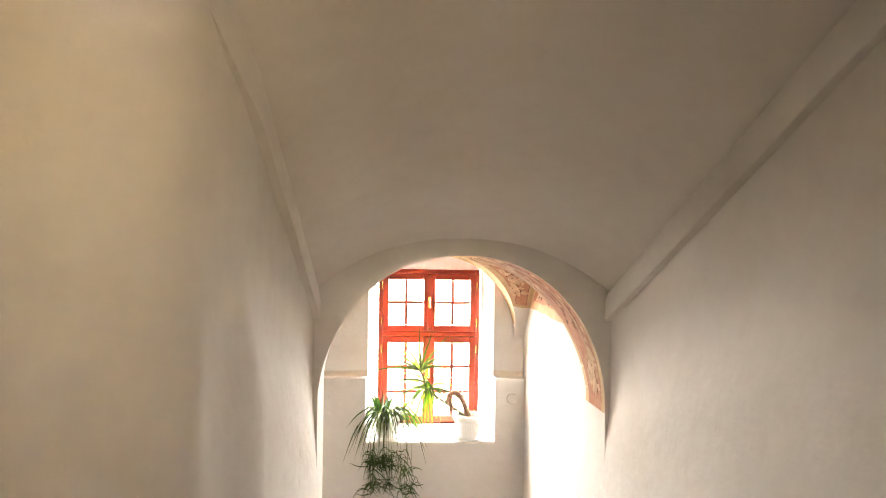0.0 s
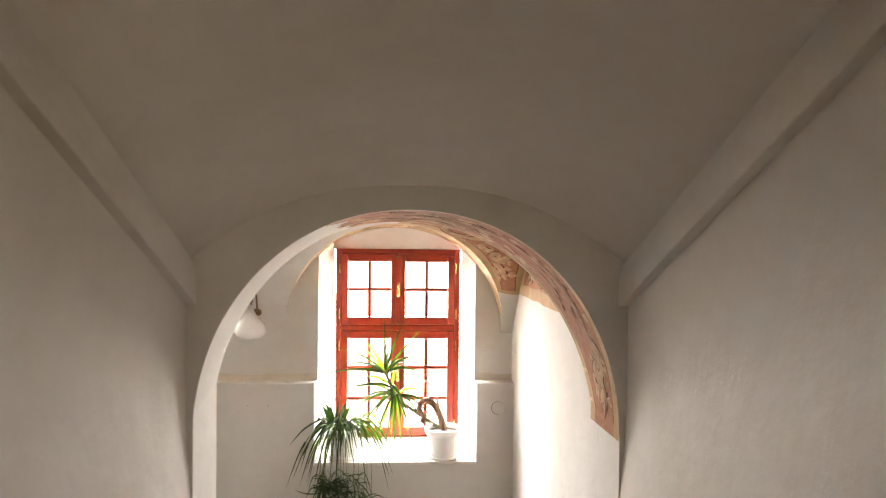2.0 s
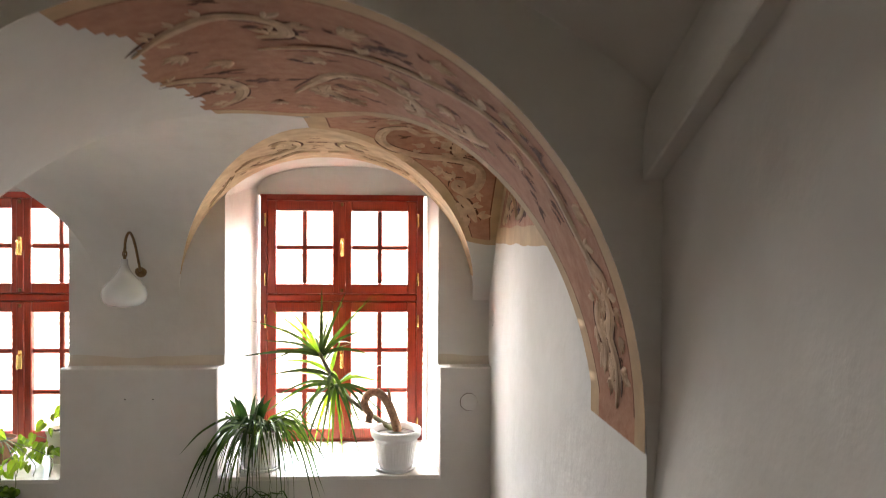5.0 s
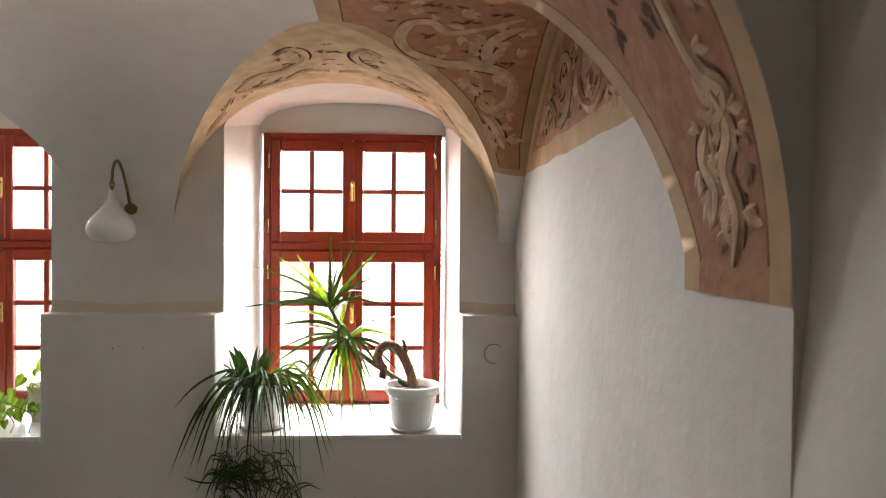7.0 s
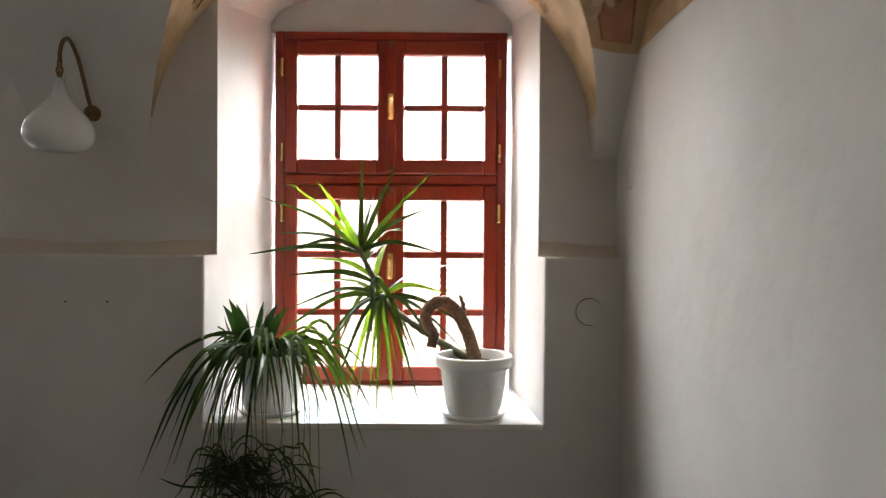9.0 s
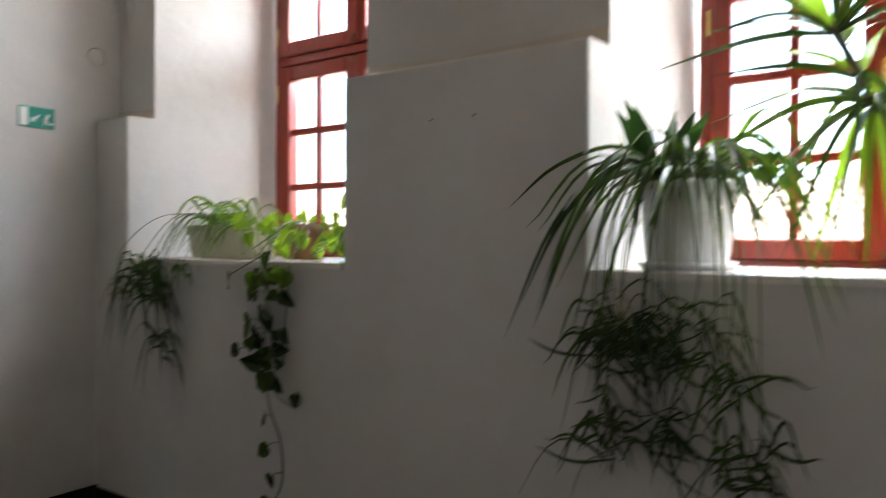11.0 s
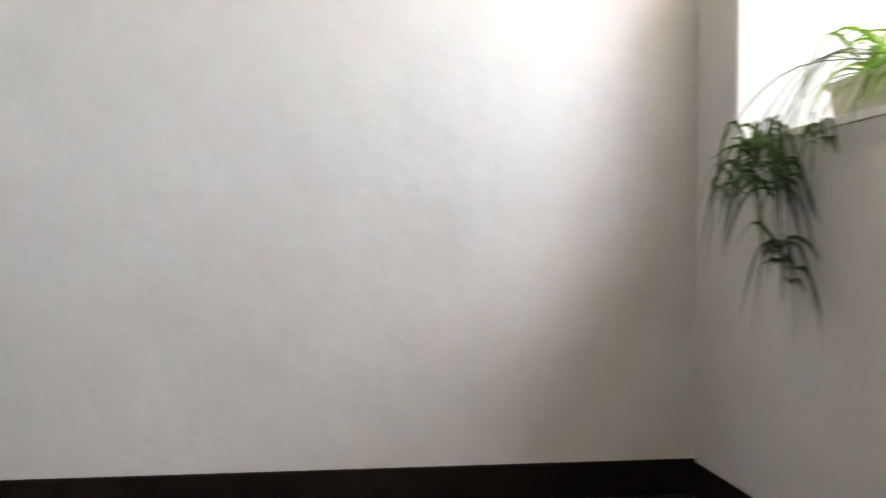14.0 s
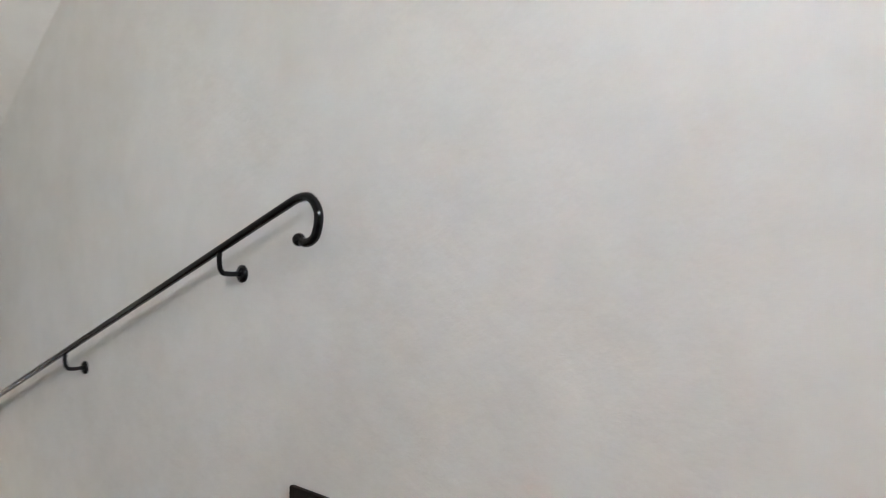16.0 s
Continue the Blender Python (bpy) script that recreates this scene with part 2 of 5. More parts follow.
# ---- window wall ----
wall = empty("wall_north")
tagged(wall, "thick white plastered wall with two deep window openings", "wall", kind="structure")
edges = [XL - 0.3] + [v for w in sorted(WINDOWS) for v in (w[0], w[1])] + [XR + 0.3]
backs = [XL - 0.3] + [v for w in sorted(WINDOWS) for v in (w[2] - 0.03, w[3] + 0.03)] + [XR + 0.3]
k = YU / YF
for i in (0, 2, 4):
    a, b, c, d = edges[i], edges[i + 1], backs[i], backs[i + 1]
    a1, b1 = a + (c - a) * k, b + (d - b) * k
    part("upper_pier", prism(bmesh.new(), [(a1, YU), (b1, YU), (d, YF), (d, 1.0), (c, 1.0), (c, YF)], SILL - 0.03, 4.3), PLASTER, wall)
    bm = prism(bmesh.new(), [(a, 0), (b, 0), (b1, YU), (a1, YU)], SILL - 0.03, LEDGE)
    bmesh.ops.recalc_face_normals(bm, faces=bm.faces[:])
    front = [e for e in bm.edges if all(v.co.y < 0.001 for v in e.verts) and not all(v.co.z < SILL for v in e.verts)]
    bmesh.ops.bevel(bm, geom=front, offset=0.012, segments=3, affect="EDGES", profile=0.5)
    part("lower_pier", bm, PLASTER, wall)
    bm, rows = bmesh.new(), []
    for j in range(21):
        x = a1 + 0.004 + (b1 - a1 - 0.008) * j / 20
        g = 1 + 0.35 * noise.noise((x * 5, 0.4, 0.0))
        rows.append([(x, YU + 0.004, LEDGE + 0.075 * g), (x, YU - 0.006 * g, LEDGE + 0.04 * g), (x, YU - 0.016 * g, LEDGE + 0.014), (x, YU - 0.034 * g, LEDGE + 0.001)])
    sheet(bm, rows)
    part("ledge_fillet", bm, OCHRE, wall, "rounded ochre plaster along the ledge")
part("parapet", box(bmesh.new(), XL - 0.3, XR + 0.3, 0, 1.0, -0.3, SILL - 0.03), PLASTER, wall)
for w in WINDOWS:
    bm = bmesh.new()
    k = YU / YF
    fx0, fx1 = w[0] + (w[2] - 0.03 - w[0]) * k, w[1] + (w[3] + 0.03 - w[1]) * k
    f0, f1, f2, f3 = [], [], [], []
    for i in range(33):
        t = i / 32
        xa, xb = fx0 + (fx1 - fx0) * t, w[2] - 0.03 + (w[3] - w[2] + 0.06) * t
        za, zb = head_z(w[0] + (w[1] - w[0]) * t, w, False), head_z(xb, w, True)
        f0.append((xa, YU, 4.3)), f1.append((xa, YU, za)), f2.append((xb, YF + 0.02, zb)), f3.append((xb, YF + 0.02, 3.30))
    for rr in ((f0, f1), (f1, f2), (f2, [(p[0], 1.0, p[2]) for p in f2])):
        sheet(bm, rr)
    bevelled(part("window_head", bm, PLASTER, wall), 0.012)
    bm = bmesh.new()
    box(bm, w[2] - 0.05, w[3] + 0.05, YF + 0.03, 1.1, 3.46, 4.2)
    part("window_lintel", bm, PLASTER, wall)

# ---- side walls ----
east = tagged(bevelled(part("wall_east", box(box(bmesh.new(), XR, XR + 0.6, YA, 1.0, -0.3, 6.2), XR + 0.05, XR + 0.4, -10.2, YA, -0.3, 6.2), PLASTER), 0.0), "white lime plastered wall beside the upper flight", "wall", kind="structure")
west = tagged(part("wall_west", box(bmesh.new(), XL - 0.6, XL, -10.2, 1.0, -3.4, 4.6), PLASTER), "white uneven plastered wall beside the lower flight", "wall", kind="structure")

# wall between the flights, with a rounded end at the upper landing
R = 0.48
corner = [(PR - 0.05 - R + R * math.cos(a), -6.2 + -R * math.sin(a) + 0.0) for a in [math.pi / 2 * i / 10 for i in range(11)]]
plan = [(PR - 0.05, YA), (PR, YA), (PR, YA + 0.47), (PL, YA + 0.47), (PL, -6.15), (-1.9, -6.15), (-1.9, -6.2 - R)] + corner[::-1]
spine = tagged(part("wall_spine", prism(bmesh.new(), plan, -3.4, 6.2), PLASTER), "white plastered wall between the two flights with a rounded end", "wall", kind="structure")
for p in spine.data.polygons:
    p.use_smooth = True
spine.data.set_sharp_from_angle(angle=radians(40))


def flight_face(name, x, sgn, y0, y1, label):
    """The flight's side wall: it swells out under the vault and is flush with the arch lower down."""
    bm, rows = bmesh.new(), []
    for j in range(41):
        y = y0 + (y1 - y0) * j / 40
        mid = 2.45 + SLOPE * (YA - y)
        row = []
        for i in range(41):
            z = -0.3 + 6.3 * i / 40 if i < 10 or i > 34 else mid - 0.55 + 1.1 * (i - 10) / 24
            if i < 10:
                z = -0.3 + (mid - 0.25) * i / 10
            if i > 34:
                z = mid + 0.55 + (6.2 - mid - 0.55) * (i - 34) / 6
            t = min(1, max(0, (z - mid + 0.3) / 0.6))
            e = min(1, max(0, (-5.4 - y) / 0.7)) if sgn < 0 else 0.0
            w = max(0.035 * t * t * (3 - 2 * t), 0.056 * e * e * (3 - 2 * e)) + 0.006 * min(1, (YA - y) / 0.8) * noise.noise((0.7 * y, 0.9 * z, x))
            row.append((x + sgn * max(0.0, w), y, z))
        rows.append(row)
    sheet(bm, rows)
    return tagged(part(name, bm, PLASTER), label, "wall", kind="structure")


flight_face("wall_flight_east", XR, 1, YA, -10.0, "white lime plastered side wall of the upper flight")
flight_face("wall_flight_west", PR, -1, YA, -6.2, "white lime plastered side wall of the upper flight")
part_wall = tagged(part("wall_upper_landing", box(box(bmesh.new(), -2.2, -1.9, -10.2, -6.0, 0, 6.2), -2.2, -1.0, -10.2, -9.9, 0, 6.2), CREAM), "plain plastered wall closing the upper landing", "wall", kind="structure")
# closing wall; its unseen opening is added for the warm lamp
bm = bmesh.new()
box(bm, -1.0, 0.9, -10.2, -9.9, 0, 6.2)
box(bm, 1.3, XR + 0.05, -10.2, -9.9, 0, 6.2)
box(bm, 0.9, 1.3, -10.2, -9.9, 0, TOPZ + 1.75)
box(bm, 0.9, 1.3, -10.2, -9.9, TOPZ + 2.15, 6.2)
tagged(part("wall_south", bm, CREAM), "plain plastered wall behind the upper landing, with an unseen opening added for light", "wall", kind="structure")
tagged(part("wall_lower_end", box(bmesh.new(), XL, PL, -10.2, -10.0, -3.4, 2.4), PLASTER), "plain plastered wall closing the lower flight", "wall", kind="structure")
tagged(part("ceiling_upper_landing", box(bmesh.new(), -2.2, XR, -10.2, -6.66, 5.75, 6.1), CREAM), "plain white ceiling of the upper landing", "ceiling", kind="structure")


# ---- vault over the landing: one long vault crossed by two others, one from each window ----
YC, YHALF, ZS = -1.31, 1.457, 2.66


BAYS = ((0.628, 0.535, 1.078, 1.055, 1.145, 1.03), (-2.075, -2.07, 1.085, 1.0, 1.18, 0.98))


def bay_shape(y, bay):
    """Middle, half width, foot and rise of the crossing vault at y, from the arch to its window."""
    k = min(1, max(0, (y - YA) / (YU - YA)))
    c0, c1, a0, a1, b0, b1 = BAYS[bay]
    return c0 + (c1 - c0) * k, a0 + (a1 - a0) * k, 2.60 + 0.06 * k, b0 + (b1 - b0) * k


def bay_x(th, y, bay):
    c, a, _, _ = bay_shape(y, bay)
    return c - a * math.cos(th)


def bay_z(x, y, bay):
    c, a, z0, b = bay_shape(y, bay)
    u = abs(x - c) / a
    return z0 + b * max(0.0, 1 - min(1, u) ** 2.12) ** 0.5 - (max(0, u - 1) * 4)


def long_z(x, y):
    """Long vault, flattened where it meets the end wall."""
    u = min(1.0, abs(y - YC) / YHALF)
    k = min(1, max(0, (x - 0.7) / 1.0))
    k = k * k * (3 - 2 * k)
    h = (1 - k) * math.sqrt(max(0.0, 1 - u * u)) + k * (1 - u ** (1.7 if y > YC else 3.3))
    return ZS + 1.06 * h


def cut(f, lo, hi):
    """Where f changes sign between lo (f > 0) and hi."""
    for _ in range(40):
        m = (lo + hi) / 2
        lo, hi = (m, hi) if f(m) > 0 else (lo, m)
    return (lo + hi) / 2


def spread(a, b, edge_a, edge_b, n=14):
    """Positions from a to b with a narrow border strip at either end."""
    length = abs(b - a)
    ea, eb = min(edge_a, length * 0.22) / max(length, 1e-6), min(edge_b, length * 0.22) / max(length, 1e-6)
    fine = min(0.009, length * 0.03) / max(length, 1e-6)
    ts = [0.0, ea] + [ea + fine + (1 - ea - eb - 2 * fine) * i / (n - 4) for i in range(n - 3)] + [1 - eb, 1.0]
    return [a + (b - a) * t for t in ts]


PAINT_FOOT, PAINT_END = 3.08, 0.24     # height at which the paint begins; x where the painted arch breaks off


def south_mat(j, i, c):
    ragged = PAINT_END + 0.10 * noise.noise((c.y * 2.6, 0.3, 5.0)) + 0.025 * noise.noise((c.y * 9, 1.3, 2.0))
    if c.x < ragged or c.z < 2.59:
        return 0
    return 2 if i in (0, 43) else 4 if i in (1, 42) else 1


def north_mat(j, i, c):
    return 0 if c.z < 2.85 else 3


def east_mat(j, i, c):
    if c.z < PAINT_FOOT:
        return 0
    return 2 if i in (0, 13) or c.z < PAINT_FOOT + 0.03 else 4 if i in (1, 12) else 1


vault_bm = bmesh.new()
for bay in (0, 1):
    for wall_y, side in ((YU, "n"), (YA + 0.47, "s")):
        rows = []
        for i in range(161):
            th = math.pi * i / 160
            y_start = wall_y if side == "n" else YA
            ye = cut(lambda y: bay_z(bay_x(th, y, bay), y, bay) - long_z(bay_x(th, y, bay), y), wall_y, YC)
            rows.append([(bay_x(th, y, bay), y, bay_z(bay_x(th, y, bay), y, bay)) for y in (spread(y_start, ye, 0.06, 0.07) if side == "n" else spread(y_start, ye, 0.075, 0.085, 44))])
        sheet(vault_bm, rows, 0 if bay else (north_mat if side == "n" else south_mat))
# webs of the long vault, between the crossing vaults and the end walls
for bay, sgn, x_far in ((0, 1, XR + 0.01), (0, -1, -0.75), (1, 1, -0.75), (1, -1, XL - 0.01)):
    rows = []
    for j in range(97):
        y = YC - YHALF * math.cos(math.pi * j / 96) * 0.9999
        k = min(1, max(0, (y - YA) / (YU - YA)))
        xm = (0.62 + (0.535 - 0.62) * k) if bay == 0 else -2.07
        lim = xm + sgn * 1.12
        xg = cut(lambda x: bay_z(x, y, bay) - long_z(x, y), xm, lim) if bay_z(xm, y, bay) > long_z(xm, y) else xm
        if (xg - x_far) * sgn > 0:
            xg = x_far
        rows.append([(x, y, long_z(x, y)) for x in spread(xg, x_far, 0.11, 0.07)])
    sheet(vault_bm, rows, east_mat if (bay, sgn) == (0, 1) else 0)
# the painted foot of the arch, standing a little proud of the end wall
foot_rows = [[(bay_x(math.pi, y, 0) + dx, y, z) for y in (YA, YA + 0.075, YA + 0.2, YA + 0.385, YA + 0.468)] for dx, z in ((-0.001, 2.64), (-0.001, 2.565), (0.03, 2.56))]
sheet(vault_bm, foot_rows, lambda j, i, c: 0 if j else (2 if i in (0, 3) else 1))
bmesh.ops.remove_doubles(vault_bm, verts=vault_bm.verts[:], dist=0.0008)
vault = tagged(part("ceiling_vault", vault_bm, [PLASTER, FRESCO, BAND, SOFFIT, ROSELINE]), "white plastered groin vault, one bay with old painted ornament", "ceiling", kind="structure")
vault.data.set_sharp_from_angle(angle=radians(25))
# unseen slab added over the vault to keep the sky's light out
vault_cap = tagged(part("ceiling_fill", box(bmesh.new(), XL - 0.4, XR + 0.4, YA, 1.0, 4.3, 4.5), PLASTER), "unseen slab closing the space over the vault", "ceiling", kind="structure")

# ---- arch wall ----
arch_wall = tagged(empty("wall_arches"), "white plastered wall over the arches into the flights", "wall", kind="structure")
for bay, x0, x1 in ((0, PR, XR), (1, XL, PL)):
    bm, lo, hi = bmesh.new(), [], []
    for i in range(65):
        x = x0 + (x1 - x0) * (1 - math.cos(math.pi * i / 64)) / 2
        lo.append((x, YA, max(2.5, bay_z(x, YA, bay))))
        hi.append((x, YA, 4.6))
    sheet(bm, [lo, hi, [(p[0], YA + 0.47, p[2]) for p in hi]])
    bmesh.ops.remove_doubles(bm, verts=bm.verts[:], dist=0.0005)
    part("arch_panel", bm, PLASTER, arch_wall).data.set_sharp_from_angle(angle=radians(40))


# ---- vaults over the flights, falling with the stairs ----
def flight_vault(name, x0, x1, y0, y1, z_end, slope, label):
    """z_end: the height of the springing at the arch."""
    bm, rows = bmesh.new(), []
    for i in range(41):
        t = -1 + 2 * i / 40
        x = (x0 + x1) / 2 + (x1 - x0) / 2 * t
        rise = 0.40 * (1 - abs(t) ** 2.3)
        rows.append([(x, y0 + (y1 - y0) * j / 12, z_end + rise + slope * (YA - (y0 + (y1 - y0) * j / 12))) for j in range(13)])
    sheet(bm, rows)
    return tagged(part(name, bm, PLASTER), label, "ceiling", kind="structure")


flight_vault("ceiling_upper_flight", PR - 0.045, XR + 0.035, YA, -6.7, 3.47, SLOPE, "white plastered barrel vault falling with the stairs")
flight_vault("ceiling_lower_flight", XL, PL, YA, -10.0, 3.42, -0.62, "white plastered vault over the lower flight")
tagged(part("wall_over_flight", prism(bmesh.new(), [(PR, -6.70), (XR, -6.70), (XR, -6.66), (PR, -6.66)], lambda x, y: 5.0 + 0.42 * (1 - abs((2 * x - PR - XR) / (XR - PR)) ** 2.3), 6.1), PLASTER), "plain plastered wall over the vault's upper end", "wall", kind="structure")


def impost(name, x, sgn, y0, y1, slope):
    """The proud band under the vault, with a rounded lower edge."""
    bm, rows = bmesh.new(), []
    prof = [(-0.05, 0.004), (0.012, 0.0), (0.016, 0.004), (0.018, 0.07), (0.014, 0.14), (0.002, 0.205), (-0.05, 0.23)]
    for j in range(21):
        y = y0 + (y1 - y0) * j / 20
        w = 0.004 * noise.noise((x, y * 1.7, 0))
        fade = min(1, (y - y1) / 0.6) if sgn > 0 else 1.0
        rows.append([(x + sgn * ((d + w * (d > 0) + 0.05) * fade - 0.05), y, 3.265 + h + slope * (YA - y)) for d, h in prof])
    sheet(bm, rows)
    for f in bm.faces:
        f.smooth = False
    return tagged(part(name, bm, PLASTER), "plaster band along the foot of the vault", "moulding", kind="structure")


impost("trim_impost_east", XR, -1, YA, -6.7, SLOPE)
impost("trim_impost_west", PR, 1, YA, -6.2, SLOPE)

# ---- floors and stairs ----
floor = tagged(part("floor", box(bmesh.new(), XL, XR, -3.25, 0.0, -0.3, -0.012), FLOORGROUT), "dark worn ceramic tile floor of the landing", "floor", kind="structure")
STONE = simple("worn_clay_steps", (0.12, 0.062, 0.038), 0.6, vary=0.3, bump=0.3)
stairs = tagged(empty("stairs_upper"), "worn clay-tiled stairs down to the landing", "stairs", kind="structure")
for i in range(STEPS):
    y1 = STAIR_FOOT - i * TREAD
    y0 = y1 - TREAD - 0.03 if i < STEPS - 1 else -9.9
    x0 = PR if y0 > -6.3 else (-1.9 if i == STEPS - 1 or y1 < -6.35 else PR)
    part("step", softbox(x0, XR, y0, y1, i * RISE - 0.1, (i + 1) * RISE, 0.012, 2), STONE, stairs)
stairs2 = tagged(empty("stairs_lower"), "worn clay-tiled stairs going down from the landing", "stairs", kind="structure")
for i in range(16):
    y1 = -3.25 - i * TREAD
    part("step", softbox(XL, PL, y1 - TREAD - 0.03, y1, -(i + 2) * RISE - 0.1, -(i + 1) * RISE, 0.012, 2), STONE, stairs2)


# ---- windows: two leaves above and two below a transom, with small panes ----
def make_window(w, label):
    x0, x1 = w[2], w[3]
    z0, z1 = 1.40, 3.465
    win = tagged(empty("window_1" if x0 > -1 else "window_2", ((x0 + x1) / 2, YF, z0)), label, "window", kind="structure")

    def put(name, bm, mat, lab="", parent=win):
        ob = part(name, bm, mat, parent, lab)
        return ob
    off = Vector((-(x0 + x1) / 2, -YF, -z0))

    def bar(xa, xb, ya, yb, za, zb, r=0.004):
        bm = softbox(xa, xb, ya, yb, za, zb, r)
        bmesh.ops.translate(bm, verts=bm.verts[:], vec=off)
        return bm
    W = x1 - x0
    f = 0.055
    zt0, zt1 = 2.585, 2.645
    for nm, a, b, c, d in (("frame_jamb", x0, x0 + f, z0, z1), ("frame_jamb", x1 - f, x1, z0, z1), ("frame_head", x0 + f, x1 - f, z1 - 0.05, z1), ("frame_sill", x0 + f, x1 - f, z0, z0 + 0.05)):
        put(nm, bar(a, b, YF, YF + 0.12, c, d), WOOD)
    for a, b, c, d in ((x0 + f, x0 + f + 0.02, z0, z1), (x1 - f - 0.02, x1 - f, z0, z1), (x0 + f, x1 - f, z1 - 0.075, z1 - 0.05), (x0 + f, x1 - f, z0 + 0.05, z0 + 0.075), (x0 + f, x1 - f, zt0 - 0.025, zt1 + 0.025)):
        put("rebate", bar(a, b, YF + 0.048, YF + 0.118, c, d), WOOD)
    put("transom", bar(x0 + f, x1 - f, YF - 0.012, YF + 0.12, zt0, zt1, 0.01), WOOD)
    mid = (x0 + x1) / 2
    for za, zb, n in ((zt1 + 0.003, z1 - 0.052, 2), (z0 + 0.052, zt0 - 0.003, 3)):
        for xa, xb, hand in ((x0 + f + 0.002, mid - 0.002, -1), (mid + 0.002, x1 - f - 0.002, 1)):
            sash = part("sash", bar(xa, xa + 0.075, YF - 0.018, YF + 0.045, za, zb, 0.008), WOOD, win)
            st = 0.075
            put("stile", bar(xb - st, xb, YF - 0.018, YF + 0.045, za, zb, 0.008), WOOD, "", sash)
            for a, b in ((za, za + 0.085), (zb - 0.085, zb)):
                put("rail", bar(xa + st, xb - st, YF - 0.017, YF + 0.045, a, b, 0.008), WOOD, "", sash)
            gx0, gx1, gz0, gz1 = xa + st, xb - st, za + 0.085, zb - 0.085
            mw = 0.040
            pw, ph = (gx1 - gx0 - mw) / 2, (gz1 - gz0 - mw * (n - 1)) / n
            put("muntin", bar(gx0 + pw, gx0 + pw + mw, YF - 0.006, YF + 0.035, gz0, gz1, 0.008), WOOD, "", sash)
            for k in range(1, n):
                zc = gz0 + k * ph + (k - 1) * mw
                put("muntin", bar(gx0, gx1, YF - 0.004, YF + 0.033, zc, zc + mw, 0.008), WOOD, "", sash)
            for i in range(2):
                for k in range(n):
                    bm = bmesh.new()
                    px, pz = gx0 + i * (pw + mw), gz0 + k * (ph + mw)
                    bar_g = box(bm, px - 0.004, px + pw + 0.004, YF + 0.014, YF + 0.018, pz - 0.004, pz + ph + 0.004)
                    bmesh.ops.translate(bar_g, verts=bar_g.verts[:], vec=off)
                    g = put("pane", bar_g, GLASS, "", sash)
                    g.visible_shadow = False
            # brass hinges on the jamb side
            hx = xa - 0.012 if hand < 0 else xb + 0.012
            for hz in (za + 0.12, zb - 0.16):
                bm = bmesh.new()
                tube(bm, [Vector((hx, YF - 0.022, hz - 0.055)) + off, Vector((hx, YF - 0.022, hz - 0.05)) + off, Vector((hx, YF - 0.022, hz + 0.05)) + off, Vector((hx, YF - 0.022, hz + 0.055)) + off], [0.003, 0.009, 0.009, 0.003], 8)
                put("hinge", bm, BRASS, "polished brass hinge")
        # cover strip between the leaves, with the handle
        put("cover_strip", bar(mid - 0.03, mid + 0.03, YF - 0.032, YF - 0.019, za + 0.01, zb - 0.01, 0.006), WOOD)
        hz = (za + zb) / 2 + (0.0 if n == 2 else 0.10)
        plate = put("handle_plate", bar(mid - 0.016, mid + 0.016, YF - 0.040, YF - 0.032, hz - 0.075, hz + 0.075, 0.004), BRASS, "polished brass plate")
        bm = bmesh.new()
        tube(bm, [Vector(p) + off for p in curve_pts([(mid, YF - 0.04, hz + 0.04), (mid, YF - 0.075, hz + 0.04), (mid + 0.004, YF - 0.083, hz + 0.01), (mid, YF - 0.08, hz - 0.07)], 5)], 0.008, 8)
        put("handle", bm, BRASS, "polished brass lever", plate)
        for z in (za + 0.03, zb - 0.03):
            put("bolt", bar(mid - 0.012, mid + 0.012, YF - 0.041, YF - 0.032, z - 0.015, z + 0.015, 0.003), BRONZE, "small dark metal bolt")
    return win


make_window(WINDOWS[0], "red-brown stained wooden casement window, closed, with brass handles")
make_window(WINDOWS[1], "red-brown stained wooden casement window, closed, near the exit sign")
for w in WINDOWS:
    bm = bmesh.new()
    plan = [(w[0] + 0.004, -0.006), (w[1] - 0.004, -0.006), (w[3] + 0.03, YF), (w[2] - 0.03, YF)]
    prism(bm, plan, SILL - 0.028, SILL)
    tagged(bevelled(part("sill_slab", bm, MARBLE), 0.004), "pale polished stone window sill slab", "window sill", "window sills")

# ---- skirting on the landing, stepping down with the lower flight ----
bm = bmesh.new()
box(bm, XL + 0.02, XR - 0.02, -0.02, 0.0, 0.0, 0.135)
tagged(bevelled(part("baseboard_north", bm, SKIRT), 0.005), "dark stained skirting under the windows", "skirting board", kind="structure")
bm = bmesh.new()
box(bm, XL, XL + 0.02, -3.25, 0.0, -0.17, 0.145)
tagged(bevelled(part("baseboard_west", bm, SKIRT), 0.005), "dark stained skirting along the plastered wall", "skirting board", kind="structure")
for i in range(12):
    y1 = -3.25 - i * TREAD
    bm = box(bmesh.new(), XL, XL + 0.02, y1 - TREAD, y1 - 0.003, -(i + 2) * RISE, -(i + 1) * RISE + 0.145)
    tagged(bevelled(part("baseboard_step", bm, SKIRT), 0.005), "dark stained skirting piece stepping with the stairs", "skirting board", "stair skirting", kind="structure")
bm = box(bmesh.new(), XR - 0.02, XR, STAIR_FOOT + 0.003, -0.0, 0.0, 0.135)
tagged(bevelled(part("baseboard_east", bm, SKIRT), 0.005), "dark stained skirting at the foot of the stairs", "skirting board", kind="structure")


